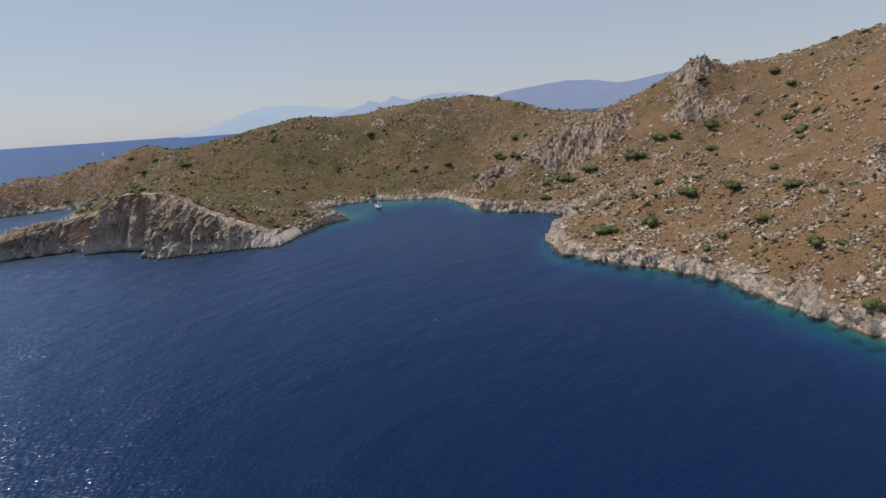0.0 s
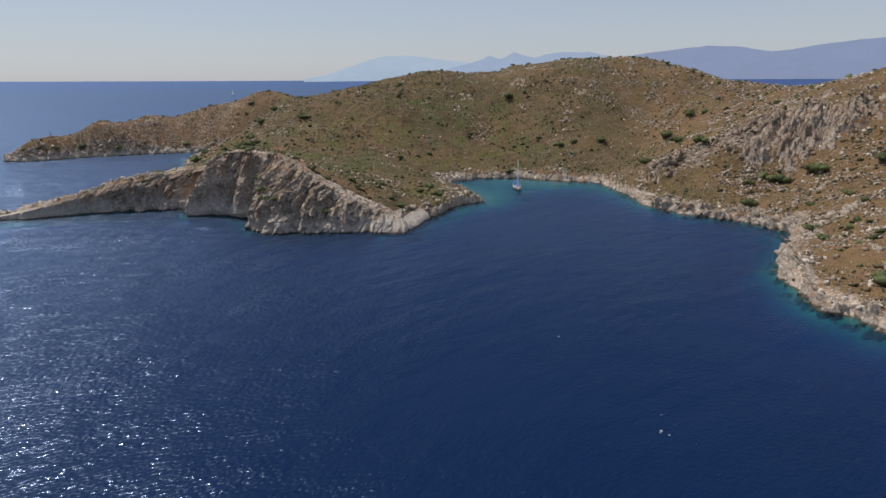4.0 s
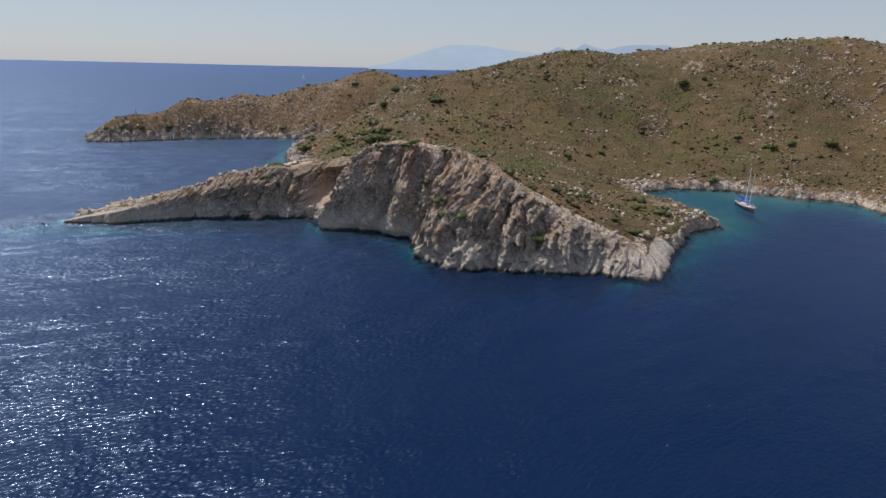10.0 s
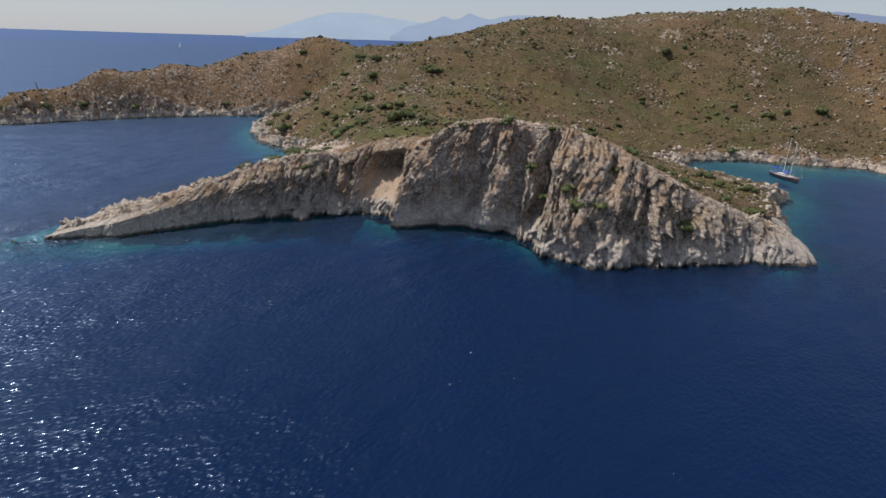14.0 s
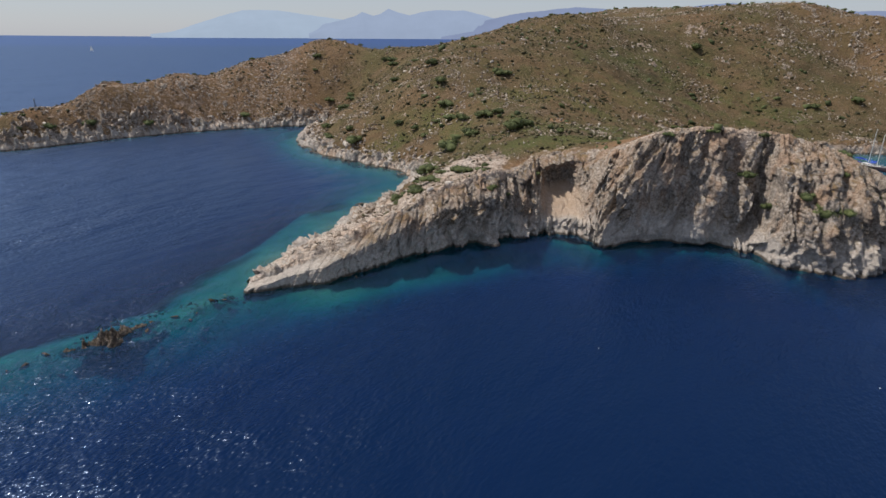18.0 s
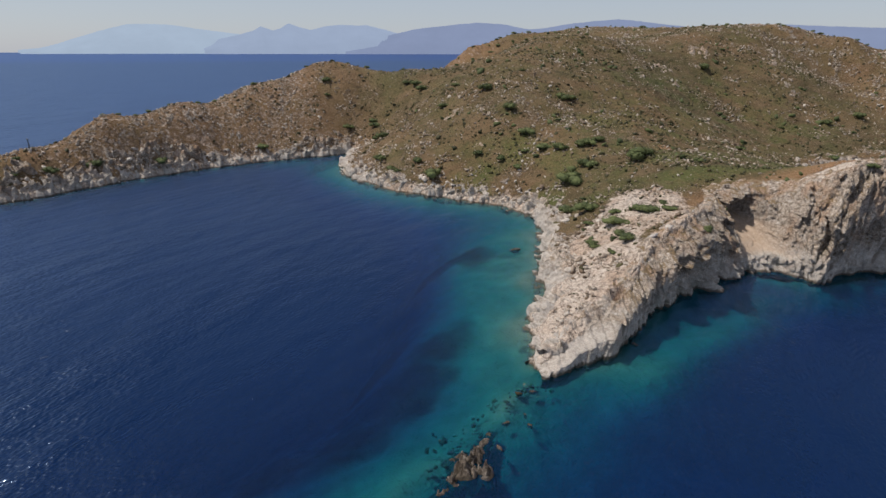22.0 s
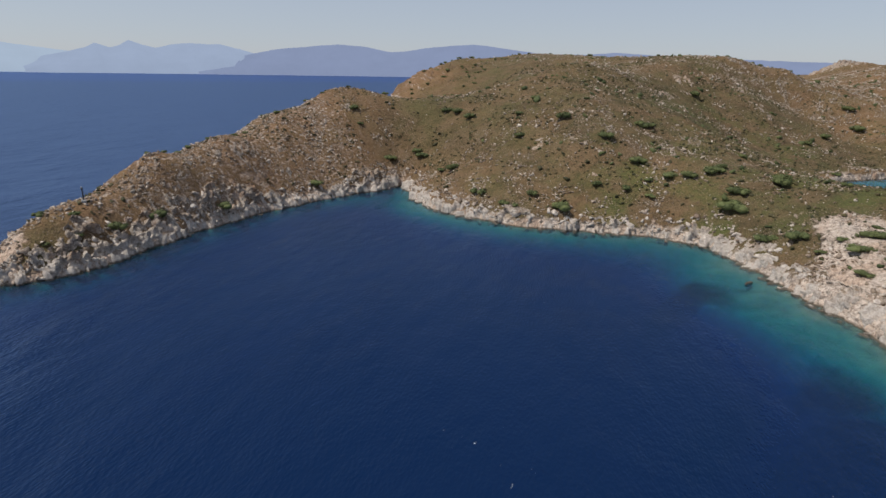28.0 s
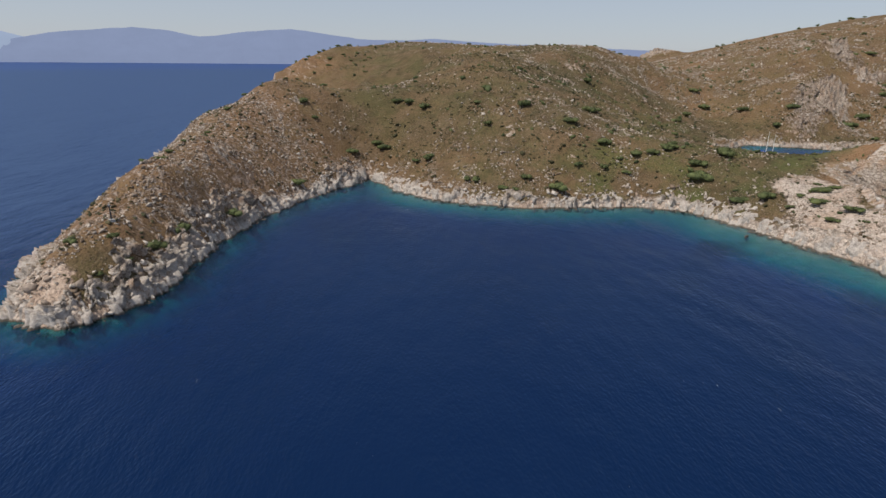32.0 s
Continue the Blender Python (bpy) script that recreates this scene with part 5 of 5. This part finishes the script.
for k, (x, y, long, wide, tall, turn) in enumerate(((0, 0, 2.9, 2.0, 2.1, 40), (2.2, 2.0, 2.1, 1.2, 1.2, 50), (-2.3, -1.4, 2.1, 1.3, 1.3, 20), (1.9, -1.7, 1.9, 1.2, 1.5, 70), (-0.6, 2.2, 1.8, 1.0, 1.0, 10),
                                                   (4.0, 3.8, 1.7, 0.8, 0.6, 40), (5.6, 5.4, 1.4, 0.6, 0.45, 35), (-4.6, -2.6, 1.5, 0.8, 0.6, 25))):
    jagged_rock(x, y, long, wide, tall, turn, 3 + k)
for k, (x, y, r) in enumerate([(-190, 219, 0.9), (-192.5, 217, 0.7), (-194, 219, 0.6), (-189, 216.5, 0.6), (-196.5, 214, 0.8), (-198.5, 213, 0.9), (-200, 211.5, 1.0), (-214, 203, 0.9),
                               (-217.5, 201.5, 0.8), (-221, 200.5, 0.7), (-166, 227.5, 1.6), (-162.5, 229.5, 1.0), (-158, 282.5, 1.6)]):
    ob = new("boulder", BOULDERS[(k + 2) % 6])
    ob.matrix_world = Matrix.LocRotScale((x + 1.8 * math.sin(k * 5.1), y + 1.8 * math.cos(k * 3.7), -0.28 + 0.1 * r), Euler((0.2 * k, 0.1, k * 1.3)), (r * 1.1, r * 0.6, r * 0.45))
    tagged(ob, "small weathered boulder breaking the water beside the spit", "rock", "boulders off the spit")


def reef_rubble():
    rng = np.random.RandomState(9)
    u = rng.uniform(0, 1, 170)
    x, y = -187 - 46 * u + rng.normal(0, 2.2, 170), 224 - 25 * u + rng.normal(0, 1.8, 170)
    keep = fbm(x, y, 6, 2, 3) > -0.1
    x, y = x[keep], y[keep]
    n = len(x)
    strew("reef_rubble", (x, y, rng.uniform(-1.0, -0.4, n), np.zeros(n), rng), lambda r, m, d: np.clip(r.lognormal(-1.25, 0.45, m), 0.12, 0.7), 0.7, WET_STONE,
          "brown reef stones awash between spit and islet", "rocks")


reef_rubble()


# ---- single boulders of the shores ----
def shore_rocks():
    rng = random.Random(21)
    meshes = []
    for k in range(6):
        me = BOULDERS[k].copy()
        me.materials.clear()
        me.materials.append(SHORE_STONE)
        meshes.append(me)
    runs = ((WEST_SHORE[2:14], 70, "pale limestone boulder on the rocky shore of the bay"),
            (WEST_SHORE[13:], 26, "grey-brown limestone block at the foot of the rocky arm"),
            (BAY_SHORE[4:17], 44, "rough pale boulder below the orange hillside"),
            (CLIFF_SHORE[:4], 14, "bleached boulder on the low point of the headland"))
    for line, many, label in runs:
        steps = [math.dist(a, b) for a, b in zip(line, line[1:])]
        for k in range(many):
            i = rng.choices(range(len(steps)), steps)[0]
            (ax, ay), (bx, by) = line[i], line[i + 1]
            t, off = rng.random(), rng.uniform(0.8, 6.5)
            ex, ey = (bx - ax) / steps[i], (by - ay) / steps[i]
            x, y = ax + (bx - ax) * t, ay + (by - ay) * t
            side = 1 if inland(np.array([x + ey * 3]), np.array([y - ex * 3]))[0] > 0 else -1
            x, y = x + side * ey * off, y - side * ex * off
            z, r = ground_z(x, y), rng.uniform(0.7, 1.5)
            if z < 0.2:
                continue
            ob = new("shore_boulder", meshes[k % 6])
            ob.matrix_world = Matrix.LocRotScale((x, y, z + 0.05 * r), Euler((rng.uniform(-0.3, 0.3), rng.uniform(-0.3, 0.3), rng.uniform(0, 6.28))),
                                                 (r, r * rng.uniform(0.6, 0.9), r * rng.uniform(0.5, 0.8)))
            tagged(ob, ("large " if r > 1.15 else "") + label, "boulder", "boulders along the shore")


shore_rocks()


# ---- the two-masted wooden cruise boat at anchor ----
def cruise_boat():
    root = tagged(new("gulet"), "two-masted wooden gulet with dark hull and blue awnings, at anchor", "boat")
    hull_wood, white = plain("hull_dark_wood", (0.085, 0.05, 0.055), 0.35, vary=0.15), plain("boat_white", (0.78, 0.77, 0.74), 0.4, vary=0.08)
    wood, cloth = plain("varnished_wood", (0.42, 0.27, 0.2), 0.45), plain("blue_canvas", (0.04, 0.11, 0.55), 0.85, vary=0.15)
    steel, glass = plain("mast_white", (0.75, 0.73, 0.68), 0.35, vary=0.1), plain("dark_window", (0.02, 0.025, 0.03), 0.1, vary=0.05)
    length, beam = 16.5, 4.8
    stations = 17

    def section(u):
        # u: 0 stern, 1 bow; half beam, sheer height, keel depth
        half = beam / 2 * (0.72 + 0.28 * math.sin(min(u / 0.45, 1) * math.pi / 2)) * (1 - max(u - 0.5, 0) ** 2.2 * 4.6 * 0.98)
        return max(half, 0.04), 1.35 + 0.9 * max(u - 0.35, 0) ** 1.7 + 0.55 * max(0.3 - u, 0) ** 1.2, -0.9 + 0.5 * abs(u - 0.4)

    def strip(bm, profile):
        rows = [[bm.verts.new(p) for p in profile(k / (stations - 1))] for k in range(stations)]
        for a, b in zip(rows, rows[1:]):
            for i in range(len(a) - 1):
                bm.faces.new((a[i], a[i + 1], b[i + 1], b[i]))
        return rows

    def hull_profile(u):
        half, top, keel = section(u)
        y = (u - 0.5) * length + 0.9 * max(u - 0.85, 0) * 6
        return [(-half, y, top), (-half * 0.97, y, top * 0.45), (-half * 0.82, y, -0.1), (-half * 0.4, y, keel * 0.8), (0, y, keel),
                (half * 0.4, y, keel * 0.8), (half * 0.82, y, -0.1), (half * 0.97, y, top * 0.45), (half, y, top)]

    bm = bmesh.new()
    rows = strip(bm, hull_profile)
    bm.faces.new(rows[0])
    hull = part("hull", bm, hull_wood, root, "dark varnished wooden hull", True)
    bm = bmesh.new()
    strip(bm, lambda u: [(-section(u)[0] * 1.02, hull_profile(u)[0][1], section(u)[1] - 0.02), (-section(u)[0] * 1.03, hull_profile(u)[0][1], section(u)[1] + 0.12),
                         (-section(u)[0] * 0.92, hull_profile(u)[0][1], section(u)[1] + 0.12)])
    part("rubbing_strake", bm, white, hull, "white bulwark strake")
    bm = bmesh.new()
    strip(bm, lambda u: [(section(u)[0] * 0.92, hull_profile(u)[0][1], section(u)[1] + 0.12), (section(u)[0] * 1.03, hull_profile(u)[0][1], section(u)[1] + 0.12),
                         (section(u)[0] * 1.02, hull_profile(u)[0][1], section(u)[1] - 0.02)])
    part("rubbing_strake", bm, white, hull, "white bulwark strake")
    bm = bmesh.new()
    strip(bm, lambda u: [(-section(u)[0] * 0.95, hull_profile(u)[0][1], section(u)[1] - 0.12), (0, hull_profile(u)[0][1], section(u)[1] - 0.04),
                         (section(u)[0] * 0.95, hull_profile(u)[0][1], section(u)[1] - 0.12)])
    part("deck", bm, wood, root, "varnished teak deck")
    bm = bmesh.new()
    box(bm, -1.35, 1.35, -3.6, 2.6, 1.2, 2.05)
    bmesh.ops.bevel(bm, geom=bm.edges[:], offset=0.12, segments=2, affect="EDGES")
    cabin = part("cabin", bm, white, root, "white coachroof")
    for side in (-1, 1):
        for y in (-2.8, -1.5, -0.2, 1.1):
            bm = bmesh.new()
            box(bm, side * 1.34, side * 1.365, y, y + 0.8, 1.5, 1.85)
            part("window", bm, glass, cabin, "dark cabin window")
    bm = bmesh.new()
    box(bm, -0.9, 0.9, 3.4, 4.6, 1.3, 1.75)
    bmesh.ops.bevel(bm, geom=bm.edges[:], offset=0.1, segments=2, affect="EDGES")
    part("hatch", bm, white, root, "white fore hatch")
    bm = bmesh.new()
    for i in range(7):
        for j in range(9):
            bm.verts.new((-1.9 + 3.8 * i / 6, -7.4 + 3.9 * j / 8, 3.55 + 0.28 * math.cos((i / 6 - 0.5) * 2.6) + 0.04 * math.sin(j * 1.9)))
    bm.verts.ensure_lookup_table()
    for i in range(6):
        for j in range(8):
            bm.faces.new([bm.verts[k] for k in (i * 9 + j, i * 9 + j + 1, i * 9 + j + 10, i * 9 + j + 9)])
    bmesh.ops.solidify(bm, geom=bm.faces[:], thickness=0.05)
    awning = part("awning", bm, cloth, root, "blue canvas awning over the stern")
    for x in (-1.8, 1.8):
        for y in (-7.2, -3.7):
            bm = bmesh.new()
            rod(bm, (x, y, 1.3), (x, y, 3.68), 0.035, 0.035, 8)
            part("pole", bm, steel, awning)
    bm = bmesh.new()
    box(bm, -1.55, 1.55, -0.6, 2.5, 2.75, 2.87)
    bmesh.ops.bevel(bm, geom=bm.edges[:], offset=0.05, segments=2, affect="EDGES")
    shade = part("awning", bm, cloth, root, "small blue canvas awning amidships")
    for x in (-1.45, 1.45):
        for y in (-0.5, 2.4):
            bm = bmesh.new()
            rod(bm, (x, y, 1.2), (x, y, 2.8), 0.03, 0.03, 8)
            part("pole", bm, steel, shade)
    bm = bmesh.new()
    box(bm, -1.5, 1.5, -7.6, -5.2, 1.3, 1.85)
    bmesh.ops.bevel(bm, geom=bm.edges[:], offset=0.15, segments=2, affect="EDGES")
    part("cushion", bm, cloth, root, "blue stern sunbed cushions")
    for y, top, boom in ((-1.2, 18.2, 5.4), (3.1, 16.6, 3.8)):
        bm = bmesh.new()
        rod(bm, (0, y, 0.6), (0, y - 0.25, top), 0.19, 0.13, 12)
        mast = part("mast", bm, steel, root, "tall pale mast")
        bm = bmesh.new()
        rod(bm, (0, y - 0.1, 3.1), (0, y - boom, 3.3), 0.09, 0.07, 10)
        part("boom", bm, steel, mast)
        bm = bmesh.new()
        rod(bm, (0, y - 0.3, 3.36), (0, y - boom + 0.3, 3.5), 0.24, 0.15, 10)
        part("furled_sail", bm, cloth, mast, "furled sail under a blue cover")
        for side in (-1, 1):
            bm = bmesh.new()
            rod(bm, (0, y - 0.2, top - 0.4), (side * 2.15, y - 0.5, 1.6), 0.018, 0.018, 5)
            part("shroud", bm, steel, mast)
        bm = bmesh.new()
        rod(bm, (-1.0, y - 0.15, top * 0.62), (1.0, y - 0.15, top * 0.62), 0.04, 0.04, 6)
        part("spreader", bm, steel, mast)
    bm = bmesh.new()
    rod(bm, (0, 7.2, 2.1), (0, 11.0, 2.9), 0.13, 0.07, 10)
    part("bowsprit", bm, wood, root, "wooden bowsprit")
    for a, b in (((0, 10.9, 2.9), (0, 3.0, 16.2)), ((0, 3.0, 16.4), (0, -1.4, 18.0)), ((0, -1.5, 18.0), (0, -8.0, 2.0))):
        bm = bmesh.new()
        rod(bm, a, b, 0.016, 0.016, 5)
        part("stay", bm, steel, root)
    for side in (-1, 1):
        bm = bmesh.new()
        for k in range(2, 16):
            half, top, _ = section(k / 16)
            y = hull_profile(k / 16)[0][1]
            half2, top2, _ = section((k + 1) / 16)
            y2 = hull_profile((k + 1) / 16)[0][1]
            rod(bm, (side * half * 0.97, y, top), (side * half * 0.97, y, top + 0.85), 0.02, 0.02, 5)
            if k < 15:
                rod(bm, (side * half * 0.97, y, top + 0.83), (side * half2 * 0.97, y2, top2 + 0.83), 0.016, 0.016, 5)
        part("railing", bm, steel, root, "thin steel guard rail")
    root.matrix_world = pose(49, 303.5, 0.05, 0, 0, 180 + 5) @ Matrix.Scale(0.86, 4)
    return root


cruise_boat()


# ---- sailing boat far out ----
def far_sailboat():
    root = tagged(new("sailing_boat"), "small white sailing boat far out at sea", "boat")
    white, sail = plain("far_white", (0.8, 0.8, 0.8), 0.4, vary=0.05), plain("sail_cloth", (0.82, 0.81, 0.78), 0.8, vary=0.1)
    bm = bmesh.new()
    rings = []
    for u in (0, 0.25, 0.5, 0.75, 1):
        half = 1.7 * (1 - max(u - 0.3, 0) ** 2 * 2.0)
        half = max(half, 0.06)
        rings.append([bm.verts.new(p) for p in ((-half, u * 12 - 6, 1.2), (-half * 0.7, u * 12 - 6, -0.3), (half * 0.7, u * 12 - 6, -0.3), (half, u * 12 - 6, 1.2))])
    for a, b in zip(rings, rings[1:]):
        for i in range(4):
            bm.faces.new((a[i], a[(i + 1) % 4], b[(i + 1) % 4], b[i]))
    bm.faces.new(rings[0])
    bm.faces.new(rings[-1])
    part("hull", bm, white, root)
    bm = bmesh.new()
    rod(bm, (0, 0.6, 1), (0, 0.6, 15), 0.09, 0.05, 8)
    part("mast", bm, white, root)
    for name, pts in (("mainsail", [(0, 0.4, 2.2), (0.5, -5, 2.3), (0, 0.4, 14.6)]), ("jib", [(0, 6, 1.6), (-0.5, 0.9, 2), (0, 0.8, 13.4)])):
        bm = bmesh.new()
        bm.faces.new([bm.verts.new(p) for p in pts])
        bmesh.ops.subdivide_edges(bm, edges=bm.edges[:], cuts=3, use_grid_fill=True)
        bmesh.ops.solidify(bm, geom=bm.faces[:], thickness=0.04)
        part(name, bm, sail, root, "white sail")
    root.matrix_world = pose(-850, 1900, sea_lift(-850, 1900), 0, 4, 60)


far_sailboat()


# ---- light beacon on the western arm ----
def beacon():
    root = tagged(new("beacon"), "slim dark navigation beacon on the crest of the western arm", "beacon")
    x, y = -311, 418
    dark, pale = plain("weathered_steel", (0.07, 0.07, 0.075), 0.5, 0.6), plain("beacon_concrete", (0.45, 0.43, 0.4), 0.9)
    bm = bmesh.new()
    box(bm, -0.7, 0.7, -0.7, 0.7, -0.6, 0.5)
    bmesh.ops.bevel(bm, geom=bm.edges[:], offset=0.08, segments=2, affect="EDGES")
    part("plinth", bm, pale, root, "concrete plinth")
    bm = bmesh.new()
    rod(bm, (0, 0, 0.4), (0, 0, 4.2), 0.22, 0.14, 12)
    part("post", bm, dark, root, "dark steel post")
    bm = bmesh.new()
    rod(bm, (0, 0, 4.15), (0, 0, 4.3), 0.5, 0.5, 14)
    part("platform", bm, dark, root)
    bm = bmesh.new()
    rod(bm, (0, 0, 4.3), (0, 0, 4.8), 0.2, 0.16, 12)
    part("lantern", bm, pale, root, "small lantern")
    bm = bmesh.new()
    for k in range(9):
        rod(bm, (0.4, 0, 0.7 + k * 0.4), (0.2, 0, 0.7 + k * 0.4), 0.02, 0.02, 5)
    rod(bm, (0.4, 0, 0.4), (0.4, 0, 4.2), 0.025, 0.025, 5)
    part("ladder", bm, dark, root)
    root.matrix_world = pose(x, y, ground_z(x, y))


beacon()
